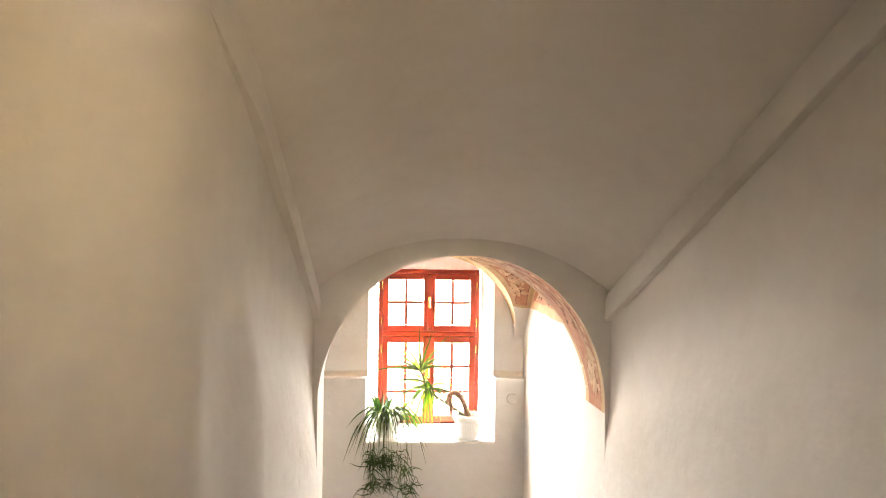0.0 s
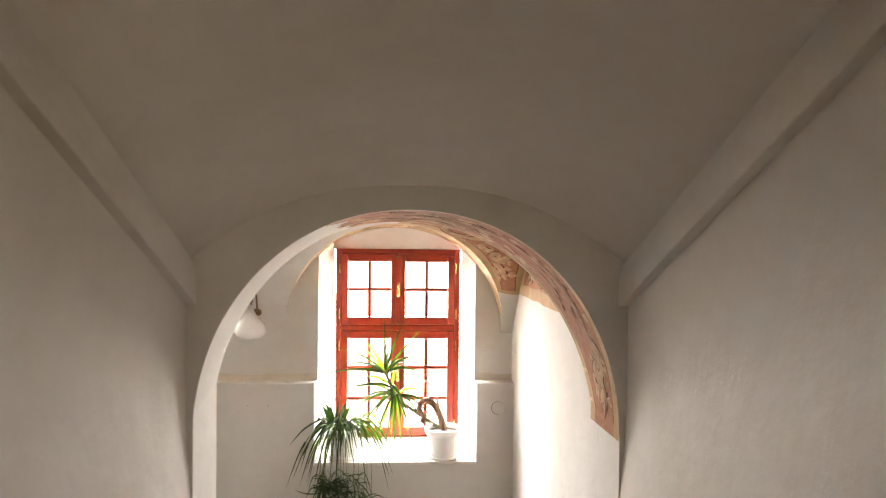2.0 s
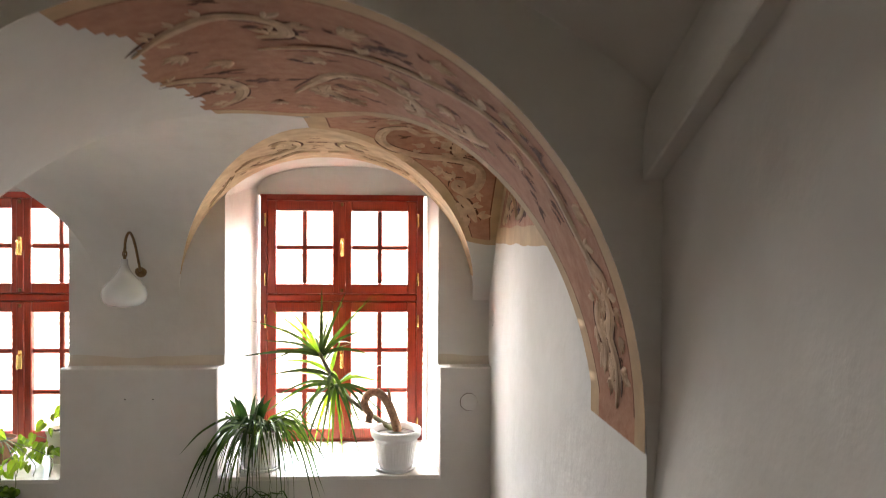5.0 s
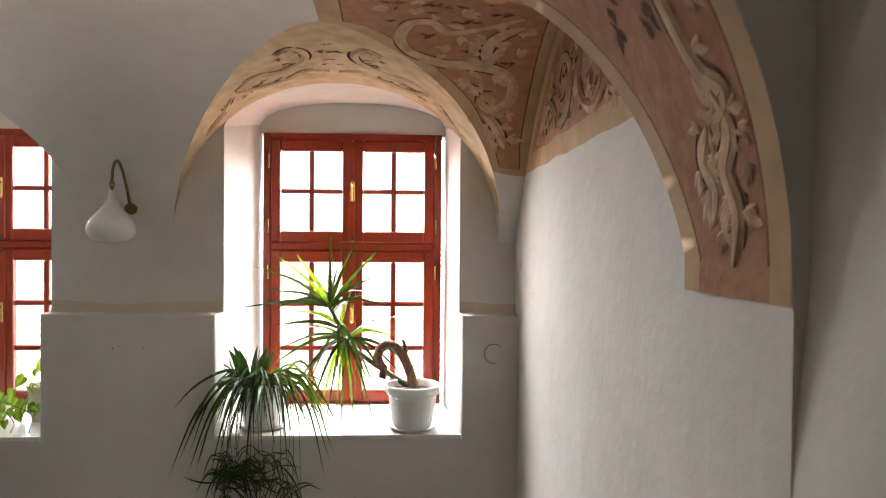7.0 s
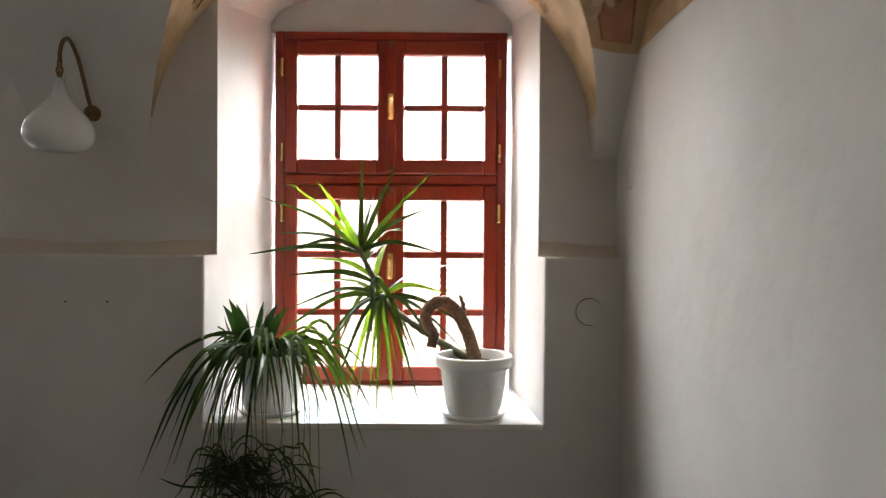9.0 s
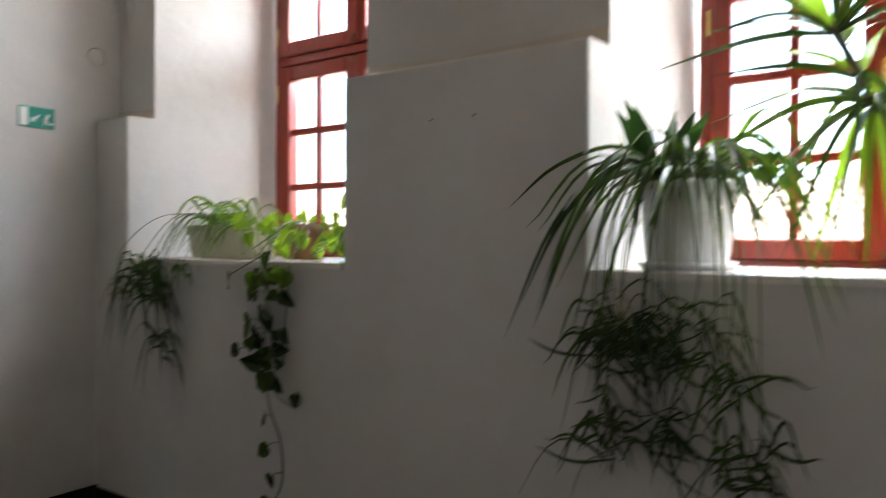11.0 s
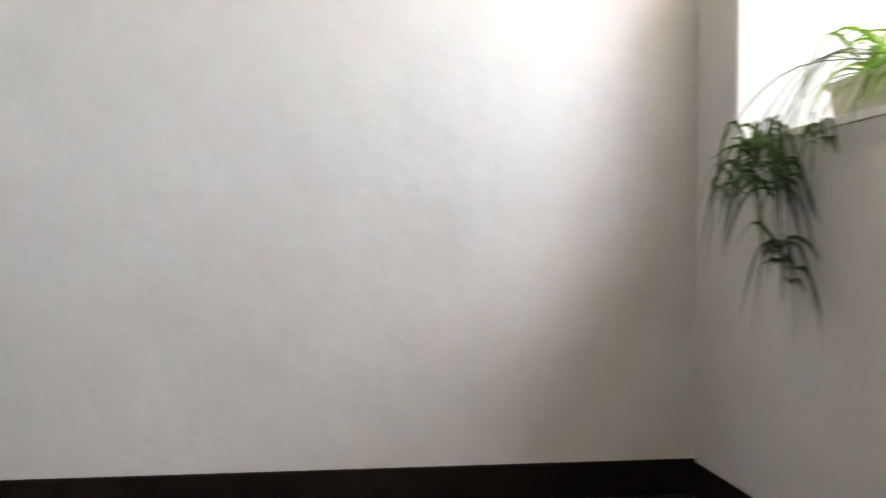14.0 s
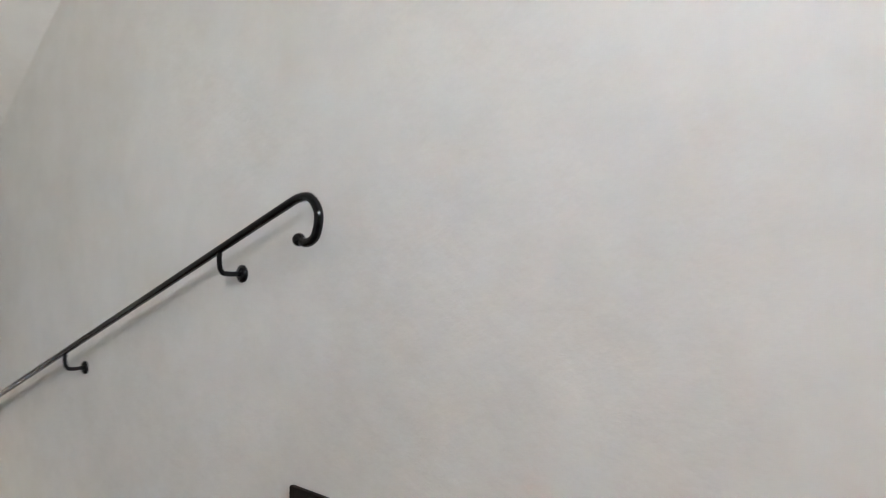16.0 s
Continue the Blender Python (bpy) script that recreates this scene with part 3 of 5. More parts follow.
# ---- painted and modelled ornament of the old bay ----
class Patch:
    """A stretch of surface with u and v in metres along it."""

    def __init__(self, place, inward):
        self.place, self.inward = place, inward

    def at(self, u, v, lift=0.0):
        p = Vector(self.place(u, v))
        du, dv = Vector(self.place(u + 0.004, v)) - p, Vector(self.place(u, v + 0.004)) - p
        n = du.cross(dv)
        n = n.normalized() if n.length > 1e-9 else Vector((0, 0, -1))
        if n.dot(Vector(self.inward) - p) < 0:
            n = -n
        return p + n * lift


def ribbon(bm, patch, line, width, height, mi=0):
    """A rounded raised strip along a line of (u, v)."""
    n = len(line)
    rings = []
    for i, (u, v) in enumerate(line):
        a, b = line[max(0, i - 1)], line[min(n - 1, i + 1)]
        d = Vector((b[0] - a[0], b[1] - a[1]))
        d = d.normalized() if d.length > 1e-9 else Vector((1, 0))
        w = width * (0.25 + 0.75 * min(1, 4 * min(i, n - 1 - i) / n + 0.1)) / 2
        rings.append([bm.verts.new(patch.at(u - d.y * w * s, v + d.x * w * s, 0.0012 + h * height)) for s, h in ((-1, 0.0), (-0.75, 0.6), (-0.25, 1), (0.25, 0.8), (0.75, 0.6), (1, 0.0))])
    for a, b in zip(rings, rings[1:]):
        for k in range(5):
            f = bm.faces.new((a[k], a[k + 1], b[k + 1], b[k]))
            f.material_index, f.smooth = mi, True


def petal(bm, patch, u, v, ang, length, width, height, mi=0):
    """A raised leaf with a ridge."""
    c, s = math.cos(ang), math.sin(ang)
    rows = []
    for i in range(6):
        t = i / 5
        w = width * math.sin(math.pi * min(1, t * 0.92 + 0.06)) ** 0.8 / 2
        bend = 0.18 * length * t * t
        row = []
        for k, h in ((-1, 0.0), (-0.4, 0.7), (0, 1.0), (0.4, 0.6), (1, 0.0)):
            x, y = length * t, w * k + bend
            row.append(patch.at(u + x * c - y * s, v + x * s + y * c, height * h * (1 - 0.5 * t) + 0.0012))
        rows.append(row)
    sheet(bm, rows, mi)


def bend(points, n=7):
    """A smooth line of (u, v) through a few points."""
    return [(p.x, p.y) for p in curve_pts([(u, v, 0) for u, v in points], n)]


def beside(line, gap):
    """The line moved sideways by gap."""
    out = []
    for i, (u, v) in enumerate(line):
        a, b = line[max(0, i - 1)], line[min(len(line) - 1, i + 1)]
        d = Vector((b[0] - a[0], b[1] - a[1]))
        d = d.normalized() if d.length > 1e-9 else Vector((1, 0))
        out.append((u - d.y * gap, v + d.x * gap))
    return out


def acanthus(bm, patch, u, v, ang, size, rng):
    """A lobed leaf: a fan of raised fingers."""
    for k in range(-2, 3):
        petal(bm, patch, u, v, ang + k * 0.42 + rng.uniform(-0.12, 0.12), size * (1 - 0.14 * abs(k)) * rng.uniform(0.8, 1.1), size * 0.30, 0.004)


def smudge(bm, patch, u, v, r, rng):
    """Dark touches of the brush, close together."""
    for k in range(7):
        a = rng.uniform(0, 6.28)
        petal(bm, patch, u + r * rng.uniform(0, 0.9) * math.cos(a), v + r * rng.uniform(0, 0.5) * math.sin(a), rng.uniform(-0.5, 0.5) + rng.choice((0, math.pi)), r * rng.uniform(0.5, 1.1), r * rng.uniform(0.2, 0.45), 0.0008)


def scrollwork(patch, stems, leaves, darks, width, rng, parent, mat=None, sprigs=12, edge=0.012, high=1.0):
    """Broad scrolling stems with small leaves along them, lobed leaves, dark touches, and dark ribbons painted as
    undercut shadow beside the stems.
    """
    mat = mat or STUCCO
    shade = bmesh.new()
    for points in stems:
        bm, line = bmesh.new(), bend(points)
        ribbon(bm, patch, line, width, 0.0045 * high)
        ribbon(bm, patch, beside(line, width * 0.12), width * 0.25, 0.0062 * high)
        # shadow put into colour: short dark ribbons along both sides of the stem
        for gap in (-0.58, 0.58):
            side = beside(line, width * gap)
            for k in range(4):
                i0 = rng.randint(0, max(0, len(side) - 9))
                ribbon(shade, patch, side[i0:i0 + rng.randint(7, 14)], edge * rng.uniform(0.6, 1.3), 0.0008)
        for k in range(sprigs):
            i = rng.randint(2, len(line) - 3)
            hand = rng.choice((-1, 1))
            (u0, v0), (u1, v1) = line[i - 1], line[i + 1]
            a = math.atan2(v1 - v0, u1 - u0) + hand * rng.uniform(0.7, 1.2)
            u, v = beside(line, hand * width * 0.45)[i]
            size = width * rng.uniform(0.9, 1.6)
            petal(bm, patch, u, v, a, size, size * 0.42, 0.003)
            petal(bm, patch, u, v, a + hand * 0.6, size * 0.7, size * 0.3, 0.003)
        part("stucco_scroll", bm, mat, parent, "cream stucco scroll")
    for u, v, a, size in leaves:
        bm = bmesh.new()
        acanthus(bm, patch, u, v, a, size * 0.85, rng)
        part("stucco_leaf", bm, mat, parent)
        if rng.random() < 0.6:
            smudge(shade, patch, u - 0.3 * size * math.cos(a), v - 0.3 * size * math.sin(a), size * 0.25, rng)
    for u, v, r in darks:
        smudge(shade, patch, u, v, r, rng)
    part("painted_shade", shade, DARKPAINT, parent, "umber brush touches and painted undercut shadow")


orn = random.Random(11)


def south_place(u, v):
    """u runs up from the eastern foot of the arch, v from its front edge."""
    th = min(math.pi, max(0, math.pi - u / 1.14))
    y = YA + v
    x = bay_x(th, y, 0)
    return (x, y, bay_z(x, y, 0))


def north_place(u, v):
    th = min(math.pi, max(0, u / 1.05))
    y = YU - v
    x = bay_x(th, y, 0)
    return (x, y, bay_z(x, y, 0))


def east_place(u, v):
    """u towards the wall from the crown, v to the south."""
    x, y = 0.62 + u, YC - v
    return (x, y, long_z(x, y))


S, N_, E_ = Patch(south_place, (0.6, -2.4, 2.2)), Patch(north_place, (0.55, -0.5, 2.4)), Patch(east_place, (0.8, -1.3, 1.8))
WALL_E = Patch(lambda u, v: (XR - 0.003, YC - u, v), (0, -1.3, 3.2))
hp = math.pi / 2
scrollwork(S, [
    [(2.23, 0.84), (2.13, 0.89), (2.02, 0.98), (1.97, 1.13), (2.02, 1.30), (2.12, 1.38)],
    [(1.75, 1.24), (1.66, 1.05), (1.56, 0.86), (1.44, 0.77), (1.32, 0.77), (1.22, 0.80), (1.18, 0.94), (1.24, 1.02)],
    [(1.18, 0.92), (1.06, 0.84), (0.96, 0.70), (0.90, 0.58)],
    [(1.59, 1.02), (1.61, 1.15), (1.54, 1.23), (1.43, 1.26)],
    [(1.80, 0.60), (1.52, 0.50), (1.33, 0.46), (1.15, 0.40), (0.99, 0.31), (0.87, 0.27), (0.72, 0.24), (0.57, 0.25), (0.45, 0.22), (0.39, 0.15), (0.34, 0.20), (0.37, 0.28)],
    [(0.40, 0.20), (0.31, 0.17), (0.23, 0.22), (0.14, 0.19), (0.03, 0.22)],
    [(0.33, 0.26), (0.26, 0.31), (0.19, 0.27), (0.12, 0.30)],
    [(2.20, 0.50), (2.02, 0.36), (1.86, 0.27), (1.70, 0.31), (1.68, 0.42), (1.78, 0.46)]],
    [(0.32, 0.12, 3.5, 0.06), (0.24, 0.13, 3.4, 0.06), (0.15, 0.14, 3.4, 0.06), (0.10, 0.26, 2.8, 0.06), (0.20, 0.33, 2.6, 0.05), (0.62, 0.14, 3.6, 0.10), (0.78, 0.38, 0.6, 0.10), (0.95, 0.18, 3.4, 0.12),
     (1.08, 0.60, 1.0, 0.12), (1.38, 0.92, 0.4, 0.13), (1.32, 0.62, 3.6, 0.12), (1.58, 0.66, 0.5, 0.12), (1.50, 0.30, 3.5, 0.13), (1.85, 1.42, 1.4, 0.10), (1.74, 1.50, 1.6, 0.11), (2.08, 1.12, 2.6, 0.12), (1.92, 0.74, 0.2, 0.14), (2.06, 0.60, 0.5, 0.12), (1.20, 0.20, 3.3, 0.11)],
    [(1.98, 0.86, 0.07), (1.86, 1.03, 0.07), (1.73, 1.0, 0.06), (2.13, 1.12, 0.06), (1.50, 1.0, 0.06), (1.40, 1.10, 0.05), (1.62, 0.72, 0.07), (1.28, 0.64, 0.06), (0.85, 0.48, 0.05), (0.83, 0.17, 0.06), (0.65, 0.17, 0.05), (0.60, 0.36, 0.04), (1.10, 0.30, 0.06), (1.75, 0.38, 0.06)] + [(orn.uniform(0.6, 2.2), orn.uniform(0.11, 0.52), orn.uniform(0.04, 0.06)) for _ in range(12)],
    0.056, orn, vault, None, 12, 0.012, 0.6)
half = [[(1.05, 0.42), (1.19, 0.50), (1.34, 0.44), (1.49, 0.57), (1.51, 0.75), (1.44, 0.84), (1.37, 0.77)], [(1.05, 0.38), (1.18, 0.24), (1.36, 0.24), (1.49, 0.36), (1.62, 0.33)], [(0.72, 0.10), (0.88, 0.17), (1.0, 0.34)]]
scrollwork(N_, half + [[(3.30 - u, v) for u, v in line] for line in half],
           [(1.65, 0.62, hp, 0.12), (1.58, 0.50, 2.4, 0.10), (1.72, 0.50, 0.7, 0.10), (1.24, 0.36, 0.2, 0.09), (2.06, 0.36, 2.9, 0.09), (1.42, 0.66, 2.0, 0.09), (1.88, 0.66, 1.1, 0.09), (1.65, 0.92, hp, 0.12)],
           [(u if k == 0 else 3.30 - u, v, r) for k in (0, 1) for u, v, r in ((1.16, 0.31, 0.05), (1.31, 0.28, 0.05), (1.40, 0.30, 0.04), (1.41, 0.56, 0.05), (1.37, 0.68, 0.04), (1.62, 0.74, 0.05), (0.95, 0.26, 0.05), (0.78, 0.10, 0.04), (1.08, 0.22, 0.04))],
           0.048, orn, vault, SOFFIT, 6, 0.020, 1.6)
half = [[(0.91, -0.09), (0.72, -0.20), (0.56, -0.25), (0.48, -0.16), (0.38, -0.18), (0.33, -0.34), (0.38, -0.46), (0.54, -0.51), (0.72, -0.49), (0.85, -0.50), (0.93, -0.58), (0.92, -0.69), (0.85, -0.75), (0.78, -0.73), (0.79, -0.68), (0.84, -0.67)],
        [(0.81, -0.48), (0.77, -0.41), (0.78, -0.31), (0.84, -0.23), (0.93, -0.17)], [(0.80, -0.79), (0.87, -0.84), (0.94, -0.95)]]
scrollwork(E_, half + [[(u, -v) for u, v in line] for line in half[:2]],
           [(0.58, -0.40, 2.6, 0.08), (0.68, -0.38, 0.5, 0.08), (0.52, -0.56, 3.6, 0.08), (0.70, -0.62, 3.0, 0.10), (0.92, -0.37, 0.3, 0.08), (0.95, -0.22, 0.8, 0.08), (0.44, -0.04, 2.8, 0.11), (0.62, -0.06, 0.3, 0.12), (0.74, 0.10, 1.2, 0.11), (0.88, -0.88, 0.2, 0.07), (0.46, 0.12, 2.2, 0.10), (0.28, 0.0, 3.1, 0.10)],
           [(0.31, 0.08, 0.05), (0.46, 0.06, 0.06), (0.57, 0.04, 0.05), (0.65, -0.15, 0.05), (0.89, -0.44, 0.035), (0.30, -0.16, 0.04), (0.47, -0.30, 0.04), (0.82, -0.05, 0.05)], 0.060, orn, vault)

# painted field on the end wall, framed in ochre, under the long vault
bm = bmesh.new()
lo, b1, b2, hi0, hi = [], [], [], [], []
for j in range(57):
    y = -0.10 - 2.46 * j / 56
    top = min(long_z(XR, y), 3.8)
    k = min(1, max(0, (y - YA) / (YU - YA)))
    z_lo = PAINT_FOOT + 0.012 * noise.noise((0, y * 4, 0))
    top = max(top, z_lo + 0.004)
    lo.append((XR - 0.003, y, z_lo)), b1.append((XR - 0.003, y, min(top, z_lo + 0.10))), hi0.append((XR - 0.003, y, max(min(top, z_lo + 0.10), top - 0.09))), hi.append((XR - 0.003, y, top + 0.01))
sheet(bm, [lo, b1], 1)
sheet(bm, [b1, hi0], 0)
sheet(bm, [hi0, hi], 1)
field = tagged(part("trim_painted_field", bm, [FRESCO, BAND]), "rose painted field with an ochre border on the plaster wall", "wall painting", kind="structure")
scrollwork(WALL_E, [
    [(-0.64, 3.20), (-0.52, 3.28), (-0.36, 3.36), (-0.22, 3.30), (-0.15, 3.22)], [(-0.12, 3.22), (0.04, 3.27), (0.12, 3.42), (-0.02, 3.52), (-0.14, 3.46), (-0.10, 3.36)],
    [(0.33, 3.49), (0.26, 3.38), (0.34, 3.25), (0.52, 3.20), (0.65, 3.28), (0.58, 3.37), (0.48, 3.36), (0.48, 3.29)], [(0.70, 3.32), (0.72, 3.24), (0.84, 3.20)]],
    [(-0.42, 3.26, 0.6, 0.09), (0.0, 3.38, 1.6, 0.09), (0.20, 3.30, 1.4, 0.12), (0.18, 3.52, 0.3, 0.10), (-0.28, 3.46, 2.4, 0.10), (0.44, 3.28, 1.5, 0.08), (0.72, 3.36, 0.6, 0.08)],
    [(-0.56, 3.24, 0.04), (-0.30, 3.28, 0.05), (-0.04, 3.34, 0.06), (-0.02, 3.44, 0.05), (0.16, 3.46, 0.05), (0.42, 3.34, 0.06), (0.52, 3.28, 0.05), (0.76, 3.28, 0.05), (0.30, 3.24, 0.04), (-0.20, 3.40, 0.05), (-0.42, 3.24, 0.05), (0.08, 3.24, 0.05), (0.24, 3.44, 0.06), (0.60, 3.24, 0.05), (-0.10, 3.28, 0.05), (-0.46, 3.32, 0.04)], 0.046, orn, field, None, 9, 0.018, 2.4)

# ---- wall lamp with a glass drop ----
GLASSWHITE, gn, gl_, gb = material("milky_glass", 0.08)
gb.inputs["Base Color"].default_value = (0.88, 0.89, 0.87, 1)
gb.inputs["Coat Weight"].default_value = 0.6
gtr, gmx = gn.new("ShaderNodeBsdfTranslucent"), gn.new("ShaderNodeMixShader")
gtr.inputs["Color"].default_value, gmx.inputs[0].default_value = (0.92, 0.93, 0.91, 1), 0.30
gl_.new(gb.outputs[0], gmx.inputs[1])
gl_.new(gtr.outputs[0], gmx.inputs[2])
gclear, gthin = gn.new("ShaderNodeBsdfTransparent"), gn.new("ShaderNodeMixShader")
gthin.inputs[0].default_value = 0.46
gl_.new(gmx.outputs[0], gthin.inputs[1])
gl_.new(gclear.outputs[0], gthin.inputs[2])
gl_.new(gthin.outputs[0], gn["Material Output"].inputs[0])
sconce = tagged(empty("wall_lamp", (-0.775, YU, 2.868)), "wall lamp with a milky glass drop on a bronze gooseneck", "lamp")
lx, ly, lz = -0.775, YU, 2.868


def local(*pts):
    return [Vector(p) - Vector((lx, ly, lz)) for p in pts]


bm = lathe([(0.0001, 0.0), (0.048, 0.0), (0.05, 0.012), (0.04, 0.03), (0.02, 0.04), (0.0001, 0.042)], 24)
bmesh.ops.rotate(bm, verts=bm.verts[:], cent=(0, 0, 0), matrix=Matrix.Rotation(radians(90), 3, "X"))
bmesh.ops.translate(bm, verts=bm.verts[:], vec=(0, -0.0, 0))
part("backplate", bm, BRONZE, sconce)
bm = bmesh.new()
tube(bm, curve_pts(local((-0.775, 0.11, 2.868), (-0.768, 0.06, 2.93), (-0.76, -0.04, 3.07), (-0.757, -0.12, 3.135), (-0.762, -0.165, 3.12), (-0.772, -0.172, 3.07), (-0.775, -0.165, 3.03)), 6), 0.009, 10)
part("arm", bm, BRONZE, sconce)
bm = bmesh.new()
for i in range(4):
    zc = 3.02 - i * 0.026
    ring = [Vector((-0.778, -0.163, zc)) + Vector((0.013 * math.cos(a) * (i % 2), 0.013 * math.cos(a) * (1 - i % 2), 0.021 * math.sin(a))) - Vector((lx, ly, lz)) for a in [2 * math.pi * k / 12 for k in range(13)]]
    tube(bm, ring, 0.0052, 6)
part("chain", bm, BRONZE, sconce)
prof = [(0.021, 0.320), (0.024, 0.280), (0.042, 0.238), (0.074, 0.196), (0.108, 0.162), (0.130, 0.132), (0.142, 0.098), (0.142, 0.070), (0.135, 0.042), (0.110, 0.016), (0.066, 0.002), (0.0001, -0.002)]
bm = lathe(prof, 40)
bmesh.ops.translate(bm, verts=bm.verts[:], vec=Vector((-0.78, -0.163, 2.64)) - Vector((lx, ly, lz)))
shade = part("shade", bm, GLASSWHITE, sconce, "milky glass drop", True)
shade.modifiers.new("wall", "SOLIDIFY").thickness = 0.003
bm = lathe([(0.0001, 0.0), (0.018, 0.0), (0.019, 0.05), (0.016, 0.062), (0.0001, 0.066)], 20)
bmesh.ops.translate(bm, verts=bm.verts[:], vec=Vector((-0.78, -0.163, 2.89)) - Vector((lx, ly, lz)))
part("socket", bm, simple("grey_socket", (0.30, 0.29, 0.31), 0.5), sconce)

# ---- handrail on the west wall ----
rail = tagged(empty("handrail", (XL, -3.1, 1.0)), "black iron wall handrail with a curled end", "handrail")
o = Vector((XL, -3.1, 1.0))
RX, RS = XL + 0.095, 0.372
main = [Vector((RX, -3.20 - i * 0.2, 1.045 - RS * i * 0.2)) - o for i in range(24, -1, -1)]
curl = curve_pts([main[-1], Vector((RX, -3.12, 1.072)) - o, Vector((RX, -3.06, 1.070)) - o, Vector((RX, -3.022, 1.022)) - o, Vector((RX, -3.035, 0.958)) - o, Vector((RX, -3.075, 0.936)) - o, Vector((RX, -3.115, 0.945)) - o], 6)
part("bar", tube(bmesh.new(), main[:-1] + curl, 0.0145, 12), IRON, rail)
bm = bmesh.new()
bmesh.ops.create_uvsphere(bm, u_segments=16, v_segments=10, radius=0.021)
bmesh.ops.translate(bm, verts=bm.verts[:], vec=curl[-1])
part("knob", bm, IRON, rail, "", True)
for yb in (-3.56, -4.88, -6.2, -7.5):
    zb = 1.045 + RS * (yb + 3.2)
    bm = tube(bmesh.new(), curve_pts([Vector((RX, yb, zb)) - o, Vector((RX, yb, zb - 0.05)) - o, Vector((RX - 0.01, yb, zb - 0.078)) - o, Vector((RX - 0.035, yb, zb - 0.086)) - o, Vector((XL, yb, zb - 0.086)) - o], 5), 0.0095, 8)
    bracket = part("bracket", bm, IRON, rail)
    bm = lathe([(0.0001, 0.0), (0.032, 0.0), (0.032, 0.008), (0.022, 0.016), (0.0001, 0.018)], 20)
    bmesh.ops.rotate(bm, verts=bm.verts[:], cent=(0, 0, 0), matrix=Matrix.Rotation(radians(90), 3, "Y"))
    bmesh.ops.translate(bm, verts=bm.verts[:], vec=Vector((XL, yb, zb - 0.086)) - o)
    part("rosette", bm, IRON, bracket)

# ---- exit sign: white door, arrow, plain running shape ----
SIGN = simple("green_sign_film", (0.0, 0.26, 0.17), 0.4, vary=0.05)
WHITEINK = simple("white_sign_film", (0.82, 0.84, 0.82), 0.4, vary=0.03)
sign = tagged(empty("exit_sign", (XL, -0.325, 2.165)), "green and white emergency exit sign on the plaster wall", "sign")
part("board", softbox(0.0, 0.006, -0.092, 0.092, -0.055, 0.055, 0.002), SIGN, sign)


def ink(name, pts, lab=""):
    bm = bmesh.new()
    f = [bm.verts.new((0.0068, y, z)) for y, z in pts]
    bm.faces.new(f)
    bmesh.ops.extrude_face_region(bm, geom=bm.faces[:])
    bmesh.ops.translate(bm, verts=bm.verts[len(pts):], vec=(0.0008, 0, 0))
    return part(name, bm, WHITEINK, sign, lab)


ink("door_mark", [(-0.086, -0.047), (-0.045, -0.047), (-0.045, 0.047), (-0.086, 0.047)], "white door shape")
ink("arrow_mark", [(-0.03, -0.024), (-0.003, -0.024), (-0.010, -0.016), (0.014, 0.009), (0.007, 0.017), (-0.018, -0.008), (-0.030, 0.003)], "white arrow pointing down")
ink("slanted_mark", [(0.036, -0.010), (0.050, -0.012), (0.066, 0.018), (0.050, 0.024)])
ink("bent_mark", [(0.050, -0.012), (0.064, -0.024), (0.084, -0.024), (0.084, -0.032), (0.060, -0.032), (0.040, -0.014)])
ink("low_mark", [(0.036, -0.010), (0.046, -0.014), (0.040, -0.036), (0.030, -0.036)])

# ---- round covers of old boxes, nail holes ----
JOINT = simple("dark_joint", (0.16, 0.13, 0.10), 0.9, vary=0.3, spec=0.05)


def cover(loc, rot, r, label):
    """A plastered lid, flush with the wall, with a dark open joint on one side."""
    ob = part("box_cover", lathe([(0.0001, 0.0), (r, 0.0), (r, 0.0015), (r - 0.004, 0.003), (0.0001, 0.0032)], 36), PLASTER)
    bm, rows = bmesh.new(), []
    for i in range(25):
        a = 0.7 + 4.3 * i / 24
        w = 0.0028 * math.sin(math.pi * (i + 1) / 26) + 0.0006
        rows.append([((r + d) * math.cos(a), (r + d) * math.sin(a), 0.0022) for d in (-w, w)])
    sheet(bm, rows)
    part("joint", bm, JOINT, ob, "dark open joint")
    ob.matrix_world = pose(*loc, *rot)
    return tagged(ob, label, "cover", "box covers")


cover((1.555, 0.0, 1.947), (90, 0, 0), 0.062, "round painted box cover under the plaster ledge")
cover((XR, -0.10, 2.56), (0, -90, 0), 0.055, "round painted box cover on the bright plaster wall")
cover((XL, 0.0, 2.55), (0, 90, 0), 0.05, "round painted box cover near the exit sign")
# two nail holes, made as dark dots raised on the wall
for x in (-0.65, -0.84):
    bm = lathe([(0.0001, -0.002), (0.005, -0.002), (0.004, 0.003), (0.0001, 0.004)], 10)
    ob = part("nail", bm, IRON)
    ob.matrix_world = pose(x, 0, 1.98, 90, 0, 0)
    tagged(ob, "small dark dot standing for a nail hole in the plaster", "nail", "nails")


